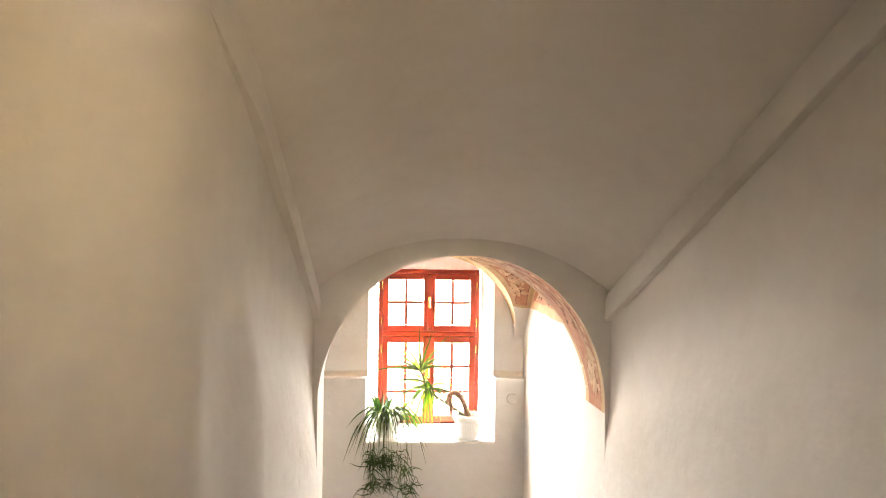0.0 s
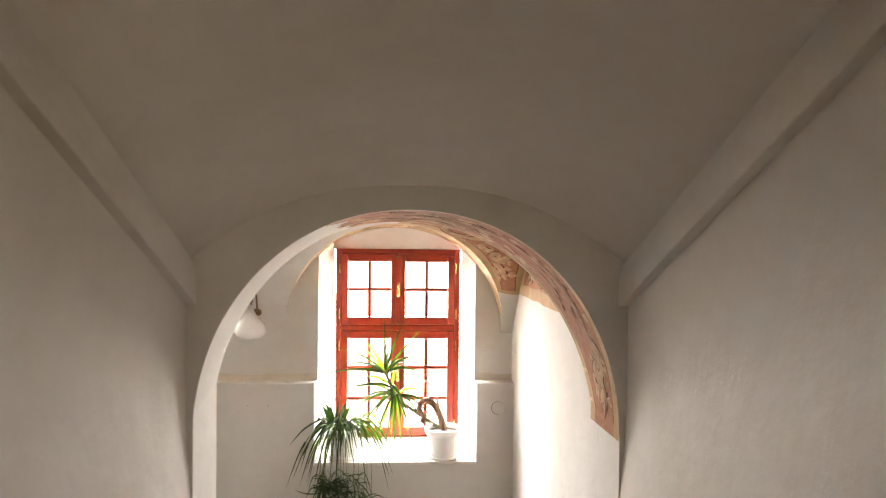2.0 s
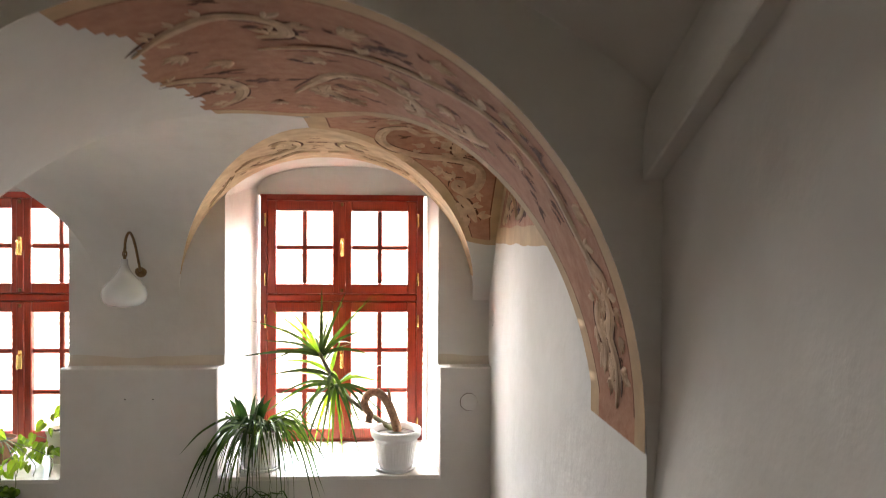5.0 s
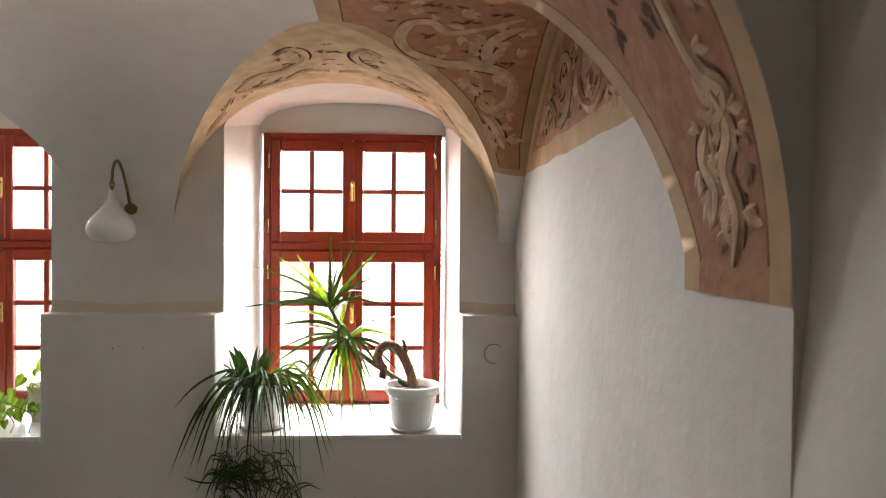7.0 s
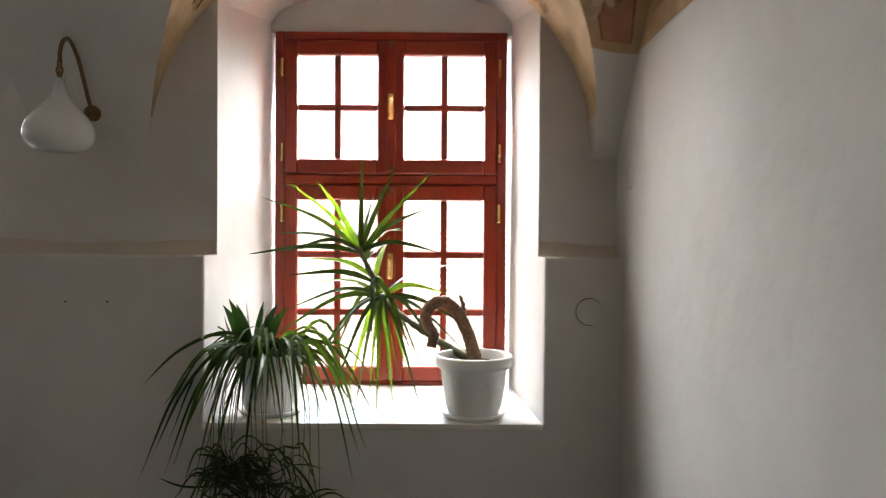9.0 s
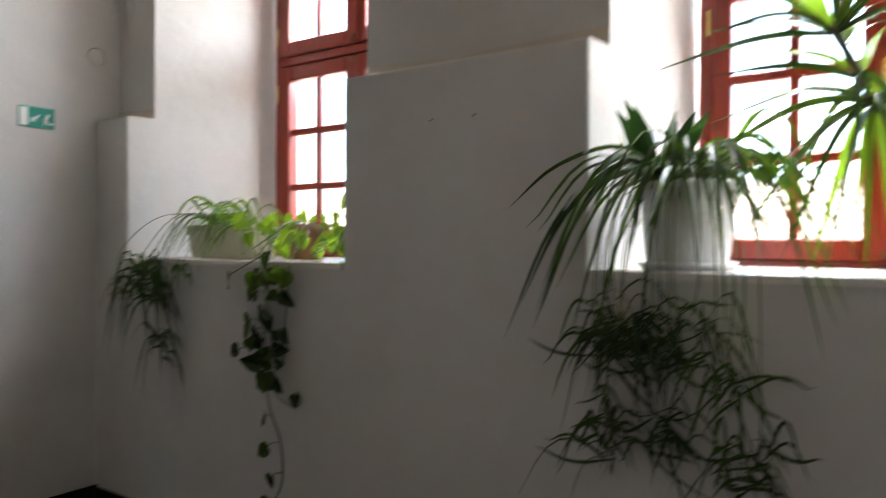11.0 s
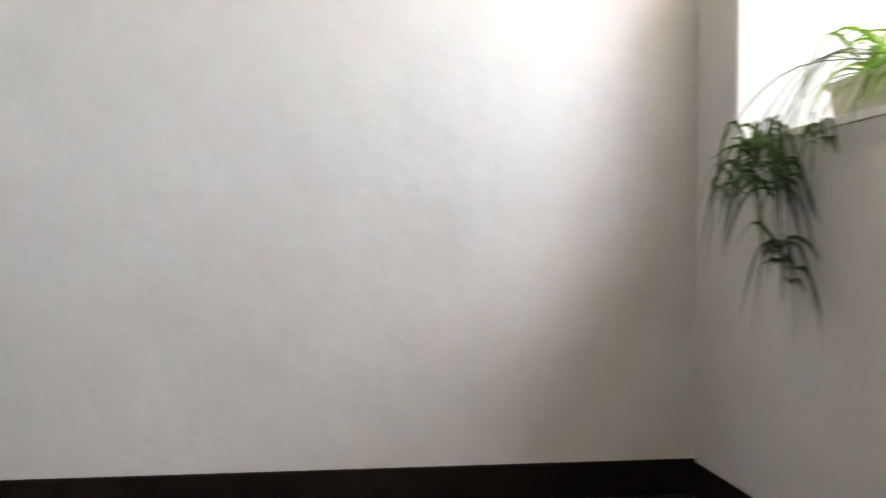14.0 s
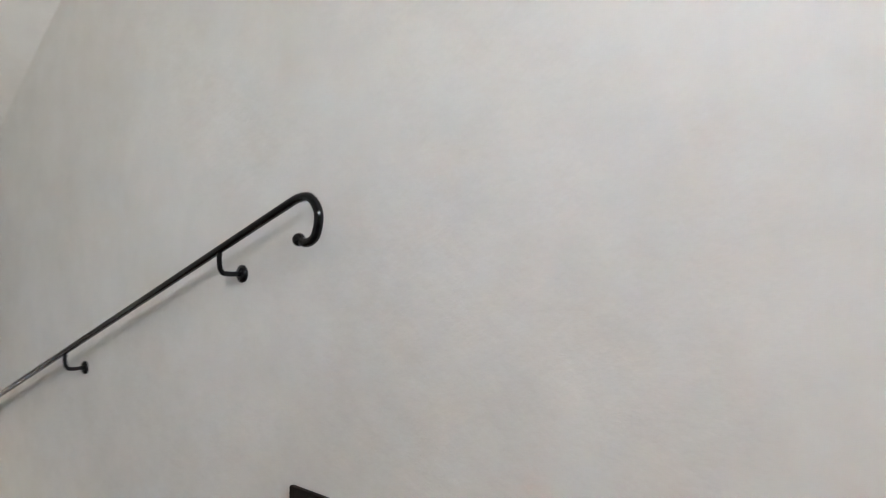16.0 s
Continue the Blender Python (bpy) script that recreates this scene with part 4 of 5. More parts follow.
# ---- plants ----
def leaf_material(name, dark, light, trans, rough=0.35, thin=(0.1, 0.55)):
    m, n, l, b = material(name, rough)
    b.inputs["Specular IOR Level"].default_value = 0.28
    t = tex(n, l, 14, 3, (1, 1, 0.3))
    oi = n.new("ShaderNodeObjectInfo")
    base = ramp(n, l, t, [(0.3, dark), (0.75, light)])
    hs = n.new("ShaderNodeHueSaturation")
    mr = n.new("ShaderNodeMapRange")
    mr.inputs["To Min"].default_value, mr.inputs["To Max"].default_value = 0.75, 1.25
    l.new(oi.outputs["Random"], mr.inputs["Value"])
    l.new(mr.outputs[0], hs.inputs["Value"])
    l.new(base, hs.inputs["Color"])
    l.new(hs.outputs[0], b.inputs["Base Color"])
    tl, mx = n.new("ShaderNodeBsdfTranslucent"), n.new("ShaderNodeMixShader")
    tl.inputs["Color"].default_value = (*trans, 1)
    thick = n.new("ShaderNodeMapRange")
    thick.inputs["To Min"].default_value, thick.inputs["To Max"].default_value = thin
    pw = n.new("ShaderNodeMath")
    pw.operation, pw.inputs[1].default_value = "POWER", 2.4
    l.new(oi.outputs["Random"], pw.inputs[0])
    l.new(pw.outputs[0], thick.inputs["Value"])
    l.new(thick.outputs[0], mx.inputs[0])
    l.new(b.outputs[0], mx.inputs[1])
    l.new(tl.outputs[0], mx.inputs[2])
    l.new(mx.outputs[0], n["Material Output"].inputs[0])
    return m


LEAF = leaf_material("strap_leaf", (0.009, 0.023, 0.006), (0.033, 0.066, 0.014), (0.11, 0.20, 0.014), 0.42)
# copy of the strap leaf with the sill's window light put into its colour
LITLEAF = leaf_material("lit_strap_leaf", (0.03, 0.075, 0.012), (0.10, 0.18, 0.03), (0.28, 0.45, 0.03), 0.35, (0.2, 0.65))
DRACLEAF = leaf_material("sword_leaf", (0.010, 0.030, 0.009), (0.032, 0.075, 0.018), (0.24, 0.40, 0.02), 0.28, (0.03, 0.50))
DEEPLEAF = leaf_material("dark_fleshy_leaf", (0.012, 0.035, 0.014), (0.03, 0.07, 0.022), (0.03, 0.07, 0.01), 0.3)
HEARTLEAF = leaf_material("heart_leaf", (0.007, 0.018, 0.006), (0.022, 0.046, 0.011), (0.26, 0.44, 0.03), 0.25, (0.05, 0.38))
# window light put into the sill hearts' colour; also the vine's one young leaf
LITYOUNGLEAF = leaf_material("lit_young_heart_leaf", (0.05, 0.11, 0.015), (0.13, 0.22, 0.035), (0.38, 0.55, 0.03), 0.3, (0.3, 0.65))
DRYLEAF = simple("dry_leaf", (0.35, 0.24, 0.13), 0.8)
VINE = simple("green_stem", (0.10, 0.13, 0.04), 0.5)
BARK = simple("scaly_bark", (0.20, 0.115, 0.065), 0.9, vary=0.45, scale=45, bump=1.0, bscale=70)


TURN = random.Random(77)


def blade(bm, pts, width, fold=0.25, up=None, mi=0):
    """A long leaf along points: narrow at the foot, widest at a third, pointed, folded along its rib."""
    pts = [Vector(p) for p in pts]
    n = len(pts)
    rows = []
    up = up or Vector((TURN.uniform(-0.6, 0.6), TURN.uniform(-1.3, -0.2), TURN.uniform(0.2, 0.9)))
    for i, p in enumerate(pts):
        t = i / (n - 1)
        d = (pts[min(i + 1, n - 1)] - pts[max(i - 1, 0)]).normalized()
        side = d.cross(up)
        side = side.normalized() if side.length > 0.05 else d.cross(Vector((0.4, 1, 0))).normalized()
        nrm = side.cross(d)
        w = width * min(1, 0.45 + 1.9 * t) * max(0.02, (1 - t ** 3.2)) / 2
        rows.append([p - side * w + nrm * w * fold, p, p + side * w + nrm * w * fold])
    sheet(bm, rows, mi)


def arc_leaf(foot, way, length, lift, drop, n=9, sway=0.0):
    """Points of a leaf that rises and bends over. way: level direction."""
    side = Vector((-way[1], way[0], 0))
    out = []
    for i in range(n):
        t = i / (n - 1)
        out.append(Vector(foot) + Vector((way[0], way[1], 0)) * length * (t ** 0.85) + Vector((0, 0, lift * math.sin(math.pi * min(1, t * 1.15) * 0.9) - drop * t ** 2.4)) + side * sway * t * t)
    return out


def ribbed_pot(owner, r_top, r_base, h, mat, ribs=44):
    """A tapered pot with a thick rim and upright ribs, on a saucer; stands at z = 0."""
    bm = bmesh.new()
    seg = ribs * 4
    prof = [(0.0, r_base - 0.012, 0), (0.012, r_base - 0.004, 0), (0.02, r_base, 0)]
    steps = 10
    for i in range(steps + 1):
        z = 0.03 + (h - 0.105) * i / steps
        prof.append((z, r_base + (r_top - 0.018 - r_base) * (z / h), 1 if 0 < i < steps else 0))
    prof += [(h - 0.062, r_top - 0.014, 0), (h - 0.052, r_top - 0.006, 0), (h - 0.045, r_top - 0.004, 0), (h - 0.012, r_top, 0), (h - 0.003, r_top - 0.004, 0), (h, r_top - 0.010, 0), (h - 0.004, r_top - 0.017, 0), (h - 0.05, r_top - 0.022, 0)]
    rows = []
    for z, r, rib in prof:
        rows.append([bm.verts.new(((r + (0.0028 if rib and (k % 4) in (1, 2) else 0)) * math.cos(2 * math.pi * k / seg), (r + (0.0028 if rib and (k % 4) in (1, 2) else 0)) * math.sin(2 * math.pi * k / seg), z + 0.012)) for k in range(seg)])
    for a, b in zip(rows, rows[1:]):
        for k in range(seg):
            f = bm.faces.new((a[k], a[(k + 1) % seg], b[(k + 1) % seg], b[k]))
            f.smooth = True
    bm.faces.new(rows[0][::-1])
    pot = part("pot", bm, mat, owner)
    part("saucer", lathe([(r_base - 0.01, 0.0), (r_base + 0.012, 0.002), (r_base + 0.03, 0.024), (r_base + 0.026, 0.028), (r_base + 0.018, 0.024), (r_base + 0.005, 0.010)], 48), mat, pot)
    bm = lathe([(r_top - 0.02, h - 0.04), (r_top * 0.6, h - 0.032), (0.0001, h - 0.028)], 32)
    for v in bm.verts:
        v.co.z += 0.006 * noise.noise(v.co * 40)
    part("soil", bm, SOIL, owner)
    return pot


def plantlet(rng, centre, size, count, owner, wall_y=-0.012, mat=None, widths=(0.007, 0.013), lifts=(-0.25, 0.5), drops=(-0.25, 0.95)):
    """A small tuft of thin arching leaves that hangs on a runner."""
    bm = bmesh.new()
    for i in range(count):
        a = rng.uniform(0, 2 * math.pi)
        way = Vector((math.cos(a), math.sin(a) * 0.7 - 0.15))
        ln = size * rng.uniform(0.55, 1.1)
        pts = arc_leaf(centre + Vector((rng.uniform(-0.03, 0.03), 0, rng.uniform(-0.05, 0.05))), way * rng.uniform(0.45, 1.0), ln, ln * rng.uniform(*lifts), ln * rng.uniform(*drops), 8, rng.uniform(-0.14, 0.14) * ln)
        for p in pts:
            p.y = min(p.y, wall_y - 0.003)
        blade(bm, pts, rng.uniform(*widths), 0.3)
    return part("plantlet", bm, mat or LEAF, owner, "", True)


def runner(rng, pts, owner, r=0.0022):
    return part("runner", tube(bmesh.new(), curve_pts(pts, 5), r, 5), VINE, owner)


def spider_leaves(rng, owner, centre, n, spread_x, lengths, widths, front=0.75, sill_edge=-0.01, floor_z=SILL + 0.02, org=(0, 0, 0), mat=None, lifts=(0.25, 0.60), drops=(0.35, 1.15)):
    for i in range(n):
        a = rng.uniform(0, 2 * math.pi) if rng.random() > front else rng.uniform(-math.pi * 1.02, 0.06)
        way = Vector((math.cos(a), math.sin(a)))
        ln = rng.uniform(*lengths)
        foot = Vector(centre) + Vector((rng.uniform(-spread_x, spread_x), rng.uniform(-0.03, 0.03), 0))
        lift = ln * rng.uniform(*lifts)
        drop = ln * rng.uniform(*drops)
        end = foot + Vector((way[0], way[1], 0)) * ln
        if end.y > sill_edge:
            drop = min(drop, foot.z - floor_z + 0.03)
        if end.y > 0.55:
            ln *= 0.5
        pts = arc_leaf(foot, way, ln, lift, drop, 10, rng.uniform(-0.1, 0.1) * ln)
        for p in pts:
            if p.y > sill_edge - 0.012 and p.z < floor_z:
                p.z = floor_z + 0.004
        bm = bmesh.new()
        blade(bm, [p - Vector(org) for p in pts], rng.uniform(*widths), 0.35)
        part("leaf", bm, mat or LEAF, owner, "", True)


# spider plant with dark fleshy leaves beside it, in a white ribbed pot
rng = random.Random(5)
P1 = Vector((0.055, 0.20, SILL))
sp1 = tagged(empty("potted_spider_plant", P1), "spider plant trailing many plantlets from a white ribbed pot", "potted plant")
ribbed_pot(sp1, 0.17, 0.128, 0.275, PLASTIC)
C1 = P1 + Vector((0.0, -0.02, 0.275))
spider_leaves(rng, sp1, C1, 84, 0.09, (0.26, 0.60), (0.010, 0.021), 0.86, org=P1, lifts=(0.10, 0.42), drops=(0.15, 0.95))
for tip, lift in (((-0.47, -0.09, 1.19), 0.12), ((-0.43, -0.137, 1.63), 0.13), ((-0.40, -0.12, 1.30), 0.10), ((-0.33, -0.15, 1.24), 0.11), ((-0.36, -0.06, 1.45), 0.14), ((-0.20, -0.16, 1.20), 0.1), ((0.0, -0.15, 0.98), 0.10), ((0.30, -0.12, 1.40), 0.12), ((0.38, -0.08, 1.50), 0.14), ((-0.15, -0.16, 1.02), 0.08)):
    d = Vector(tip) - C1
    mid1, mid2 = C1 + d * 0.35 + Vector((0, 0, lift - d.z * 0.30)), C1 + d * 0.72 + Vector((0, 0, lift * 0.75 - d.z * 0.30))
    bm = bmesh.new()
    blade(bm, [p - P1 for p in curve_pts([C1, mid1, mid2, tip], 5)], 0.02, 0.35)
    part("leaf", bm, LEAF, sp1, "", True)
for i in range(11):
    a = rng.uniform(0, 2 * math.pi)
    foot = Vector((-0.07 + 0.05 * math.cos(a), -0.06 + 0.04 * math.sin(a), 0.26))
    h = rng.uniform(0.20, 0.31)
    lean = Vector((0.11 * math.cos(a), 0.06 * math.sin(a), 0))
    bm = bmesh.new()
    blade(bm, [foot + lean * t * t + Vector((0, 0, h * t)) for t in [k / 7 for k in range(8)]], 0.062, 0.2, up=Vector((math.cos(a + 1.2), math.sin(a + 1.2), 0.1)))
    part("fleshy_leaf", bm, DEEPLEAF, sp1, "dark green fleshy leaf", True)
bm = bmesh.new()
blade(bm, [Vector(p) for p in ((-0.12, -0.02, 0.27), (-0.17, -0.03, 0.34), (-0.205, -0.04, 0.42), (-0.215, -0.05, 0.47))], 0.014, 0.3)
part("dry_leaf", bm, DRYLEAF, sp1, "dry brown leaf")
for i in range(17):
    x = rng.uniform(-0.15, 0.38)
    z = rng.choice((1.28, 1.22, 1.15, 1.08, 1.0, 0.93, 0.86, 1.2)) + rng.uniform(-0.07, 0.07)
    y = rng.uniform(-0.15, -0.04)
    runner(rng, [C1 - P1, Vector((x * 0.6 + 0.03, 0.05, 1.76)) - P1, Vector((x * 0.9, -0.05, 1.62)) - P1, Vector((x, y - 0.01, 1.42)) - P1, Vector((x + rng.uniform(-0.03, 0.03), y, z)) - P1], sp1)
    tuft = plantlet(rng, Vector((x, y, z)), rng.uniform(0.12, 0.32), rng.randint(10, 22), sp1)
    tuft.matrix_parent_inverse = Matrix.Translation(-P1)

# dracaena with a bent bare trunk, in a white ribbed pot
P2 = Vector((1.035, 0.15, SILL))
dr = tagged(empty("potted_dracaena", P2), "leaning dracaena with a bent bare trunk in a white ribbed pot", "potted plant")
ribbed_pot(dr, 0.186, 0.125, 0.285, PLASTIC)


def rough_tube(pts, radii, seed, n=8):
    line = curve_pts(pts, n)
    rr = [radii[0] + (radii[1] - radii[0]) * i / (len(line) - 1) for i in range(len(line))]
    bm = tube(bmesh.new(), line, rr, 14)
    for v in bm.verts:
        v.co += Vector((noise.noise(v.co * 55 + Vector((seed, 0, 0))), noise.noise(v.co * 55 + Vector((0, seed, 0))), noise.noise(v.co * 40))) * 0.005
    return bm


part("trunk", rough_tube([Vector(p) - P2 for p in ((1.05, 0.22, 1.66), (1.02, 0.23, 1.78), (0.965, 0.24, 1.90), (0.90, 0.25, 1.965), (0.835, 0.25, 1.955), (0.80, 0.245, 1.90), (0.815, 0.24, 1.845), (0.84, 0.235, 1.81), (0.83, 0.23, 1.745))], (0.034, 0.026), 3), BARK, dr, "bent bare brown trunk")
part("trunk_stub", rough_tube([Vector(p) - P2 for p in ((0.985, 0.235, 1.87), (0.99, 0.24, 1.93), (0.975, 0.245, 1.985), (0.965, 0.245, 2.0))], (0.015, 0.008), 7), BARK, dr)
stem_pts = [Vector(p) - P2 for p in ((1.02, 0.26, 1.68), (0.90, 0.33, 1.74), (0.74, 0.42, 1.83), (0.60, 0.47, 1.93), (0.53, 0.47, 2.05), (0.46, 0.45, 2.20), (0.44, 0.45, 2.24))]
part("leafy_stem", rough_tube(stem_pts, (0.02, 0.013), 9), simple("green_bark", (0.10, 0.10, 0.045), 0.8, vary=0.3, scale=40), dr)
rng = random.Random(21)
A0, B0 = Vector((0.455, 0.45, 2.20)), Vector((0.56, 0.47, 1.97))
swords = [(A0, (0.443, 0.62, 2.72), 0.0), (A0, (0.819, 0.60, 2.63), 0.02), (A0, (-0.143, 0.55, 2.185), 0.05), (A0, (0.62, 0.66, 2.66), 0.03), (A0, (0.10, 0.40, 2.55), 0.06), (A0, (-0.02, 0.36, 2.47), 0.08),
          (A0, (0.02, 0.56, 2.30), 0.06), (A0, (0.26, 0.30, 2.55), 0.05), (A0, (0.76, 0.36, 2.30), 0.10), (A0, (0.80, 0.30, 2.42), 0.06), (A0, (0.50, 0.66, 2.50), 0.03), (A0, (0.86, 0.44, 2.20), 0.08), (A0, (0.12, 0.24, 2.20), 0.10),
          (B0, (0.16, 0.30, 1.92), 0.10), (B0, (0.10, 0.38, 1.80), 0.12), (B0, (0.95, 0.36, 2.13), 0.08), (B0, (0.28, 0.25, 1.66), 0.13), (B0, (0.36, 0.28, 1.53), 0.14), (B0, (0.745, 0.40, 1.475), 0.13), (B0, (0.47, 0.26, 1.50), 0.13),
          (B0, (0.56, 0.28, 1.47), 0.13), (B0, (0.62, 0.42, 1.50), 0.12), (B0, (0.84, 0.30, 1.72), 0.14), (B0, (0.97, 0.42, 1.70), 0.12), (B0, (1.02, 0.36, 1.80), 0.10), (B0, (0.40, 0.60, 1.52), 0.12), (B0, (0.22, 0.52, 1.62), 0.12), (B0, (0.52, 0.38, 1.55), 0.10),
          (B0, (0.86, 0.54, 1.98), 0.08), (B0, (0.20, 0.60, 2.02), 0.08), (A0, (0.32, 0.72, 2.38), 0.05), (A0, (0.70, 0.64, 2.34), 0.05)]
for i in range(5):
    a = rng.uniform(0, 2 * math.pi)
    f0 = B0.lerp(A0, rng.uniform(0.3, 1.0))
    ln = rng.uniform(0.30, 0.46)
    swords.append((f0, f0 + Vector((ln * math.cos(a), 0.55 * ln * math.sin(a), rng.uniform(-0.05, 0.30))), 0.05))
for i in range(9):
    a = rng.uniform(0, 2 * math.pi)
    f0 = B0.lerp(A0, rng.uniform(-0.1, 0.5))
    ln = rng.uniform(0.14, 0.32)
    swords.append((f0, f0 + Vector((ln * math.cos(a), 0.6 * ln * math.sin(a), rng.uniform(-0.45, -0.18))), 0.13))
for foot, tip, sag in swords:
    tip = foot + (Vector(tip) - foot) * (1.18 if foot.z < 2.1 else 1.06)
    d = tip - foot
    mid = foot + d * 0.5 + Vector((0, 0, sag * 0.55 + 0.01))
    mid0 = foot + d * 0.22 + Vector((0, 0, sag * 0.45 + 0.01))
    bm = bmesh.new()
    blade(bm, [p - P2 for p in curve_pts([foot, mid0, mid, tip], 4)], rng.uniform(0.025, 0.038), 0.22)
    part("leaf", bm, DRACLEAF, dr, "", True)

# trough with a second spider plant, by the other window
rng = random.Random(8)
P3 = Vector((-2.34, 0.29, SILL))
sp2 = tagged(empty("planter_spider_plant", P3), "spider plant in a cream trough, plantlets hanging over the sill", "potted plant")
bm = bmesh.new()
ro, ri, rib = [], [], []
for z, g in ((0.0, 0.0), (0.15, 0.018), (0.152, 0.026), (0.175, 0.027), (0.177, 0.02), (0.15, 0.01)):
    ro.append([(sx * (0.25 + g), sy * (0.075 + g * 0.8), z) for sx, sy in ((-1, -1), (1, -1), (1, 1), (-1, 1), (-1, -1))])
sheet(bm, ro)
bm.faces.new([bm.verts.new((sx * 0.25, sy * 0.075, 0.0)) for sx, sy in ((-1, -1), (1, -1), (1, 1), (-1, 1))])
bmesh.ops.remove_doubles(bm, verts=bm.verts[:], dist=0.0005)
for f in bm.faces:
    f.smooth = False
bevelled(part("trough", bm, CREAMPOT, sp2), 0.008, 2, 50)
part("soil", softbox(-0.255, 0.255, -0.08, 0.08, 0.10, 0.152, 0.004), SOIL, sp2)
C3 = P3 + Vector((0, 0, 0.16))
# leaves on the sill take the lit copy, hanging plantlets the dark one
spider_leaves(rng, sp2, C3, 62, 0.22, (0.18, 0.40), (0.010, 0.017), 0.75, org=P3, mat=LITLEAF, lifts=(0.05, 0.58), drops=(0.3, 1.0))
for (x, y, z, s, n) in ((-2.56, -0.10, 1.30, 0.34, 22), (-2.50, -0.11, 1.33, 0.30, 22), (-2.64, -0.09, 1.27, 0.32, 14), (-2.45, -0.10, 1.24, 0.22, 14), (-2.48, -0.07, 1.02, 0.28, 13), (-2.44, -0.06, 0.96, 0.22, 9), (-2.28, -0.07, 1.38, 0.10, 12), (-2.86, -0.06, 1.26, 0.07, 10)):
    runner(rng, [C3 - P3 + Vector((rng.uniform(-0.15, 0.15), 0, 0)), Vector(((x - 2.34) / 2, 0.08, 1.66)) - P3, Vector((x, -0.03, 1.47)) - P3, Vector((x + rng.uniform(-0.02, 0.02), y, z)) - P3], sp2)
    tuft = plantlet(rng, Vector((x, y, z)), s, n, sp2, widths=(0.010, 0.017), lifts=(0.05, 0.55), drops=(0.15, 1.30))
    tuft.matrix_parent_inverse = Matrix.Translation(-P3)


# heart-leaved climber: brown pot and cream pot on the sill, one vine down the wall
def heart(bm, size):
    """A heart-shaped leaf in its own plane, tip along -z, with a fold and a droop."""
    half = [(0.0, 0.10), (0.17, 0.24), (0.38, 0.21), (0.51, 0.0), (0.50, -0.26), (0.37, -0.54), (0.17, -0.80), (0.0, -1.0)]
    spine = [(0, 0.10), (0, 0.06), (0, 0.02), (0, -0.06), (0, -0.26), (0, -0.52), (0, -0.78), (0, -1.0)]
    for sgn in (1, -1):
        rows = []
        for (x, z), (_, zs) in zip(half, spine):
            rows.append([Vector((sgn * x * k * size, (-0.20 * abs(x) * k + 0.22 * z * z) * size, (zs + (z - zs) * k) * size)) for k in (0, 0.5, 1)])
        sheet(bm, rows)
    bmesh.ops.remove_doubles(bm, verts=bm.verts[:], dist=0.0004)
    return bm


HEARTS = []
for sz, heart_mat in ((0.052, HEARTLEAF), (0.066, HEARTLEAF), (0.080, HEARTLEAF), (0.05, LITYOUNGLEAF), (0.066, LITYOUNGLEAF), (0.082, LITYOUNGLEAF)):
    me = bpy.data.meshes.new("leaf")
    hb = heart(bmesh.new(), sz)
    hb.to_mesh(me)
    hb.free()
    me.shade_smooth()
    me.materials.append(heart_mat)
    HEARTS.append(me)


def petiole(owner, origin, loc, lines):
    """A short stalk from a leaf to the nearest point of the vines."""
    loc = Vector(loc)
    near = min((p for line in lines for p in curve_pts(line, 8)), key=lambda p: (p - loc).length)
    if (near - loc).length < 0.16:
        mid = (near + loc) / 2 + Vector((0, -0.012, 0.012))
        part("petiole", tube(bmesh.new(), [p - origin for p in curve_pts([near, mid, loc], 4)], 0.0020, 5), VINE, owner)


def put_heart(owner, origin, loc, size, yaw, tilt, roll):
    ob = new("leaf", HEARTS[size])
    ob.parent = owner
    ob.matrix_basis = pose(*(Vector(loc) - origin), tilt, roll, yaw)
    return ob


rng = random.Random(31)
P4 = Vector((-1.92, 0.40, SILL))
pothos = tagged(empty("potted_ivy", P4), "heart-leaved climber in a brown pot, one long vine hanging", "potted plant")
pot = part("pot", lathe([(0.085, 0.0), (0.09, 0.006), (0.118, 0.135), (0.128, 0.137), (0.131, 0.175), (0.126, 0.178), (0.118, 0.172), (0.114, 0.14)], 36), TERRACOTTA, pothos)
bm = lathe([(0.115, 0.15), (0.07, 0.165), (0.0001, 0.17)], 28)
part("soil", bm, SOIL, pothos)
VA = [(-1.86, 0.32, 1.62), (-1.80, 0.15, 1.60), (-1.74, 0.0, 1.47), (-1.70, -0.05, 1.39), (-1.71, -0.04, 1.18), (-1.73, -0.035, 0.99), (-1.71, -0.03, 0.85), (-1.69, -0.025, 0.76), (-1.64, -0.02, 0.65), (-1.62, -0.02, 0.53), (-1.64, -0.02, 0.42), (-1.73, -0.025, 0.31), (-1.90, -0.03, 0.19), (-1.99, -0.035, 0.155)]
VB = [(-1.84, 0.34, 1.62), (-1.68, 0.14, 1.56), (-1.58, 0.0, 1.46), (-1.55, -0.05, 1.40), (-1.57, -0.045, 1.25), (-1.60, -0.04, 1.08), (-1.59, -0.045, 0.98)]
VC = [(-1.72, -0.04, 0.98), (-1.68, -0.04, 0.91), (-1.62, -0.045, 0.84), (-1.52, -0.045, 0.81), (-1.48, -0.045, 0.845), (-1.50, -0.05, 0.88)]
VD = [(-1.76, 0.02, 1.47), (-1.80, -0.06, 1.42), (-1.92, -0.08, 1.36)]
VE = [(-1.88, 0.30, 1.62), (-1.80, 0.10, 1.54), (-1.72, -0.02, 1.45), (-1.67, -0.06, 1.30), (-1.66, -0.05, 1.10), (-1.67, -0.04, 1.0)]
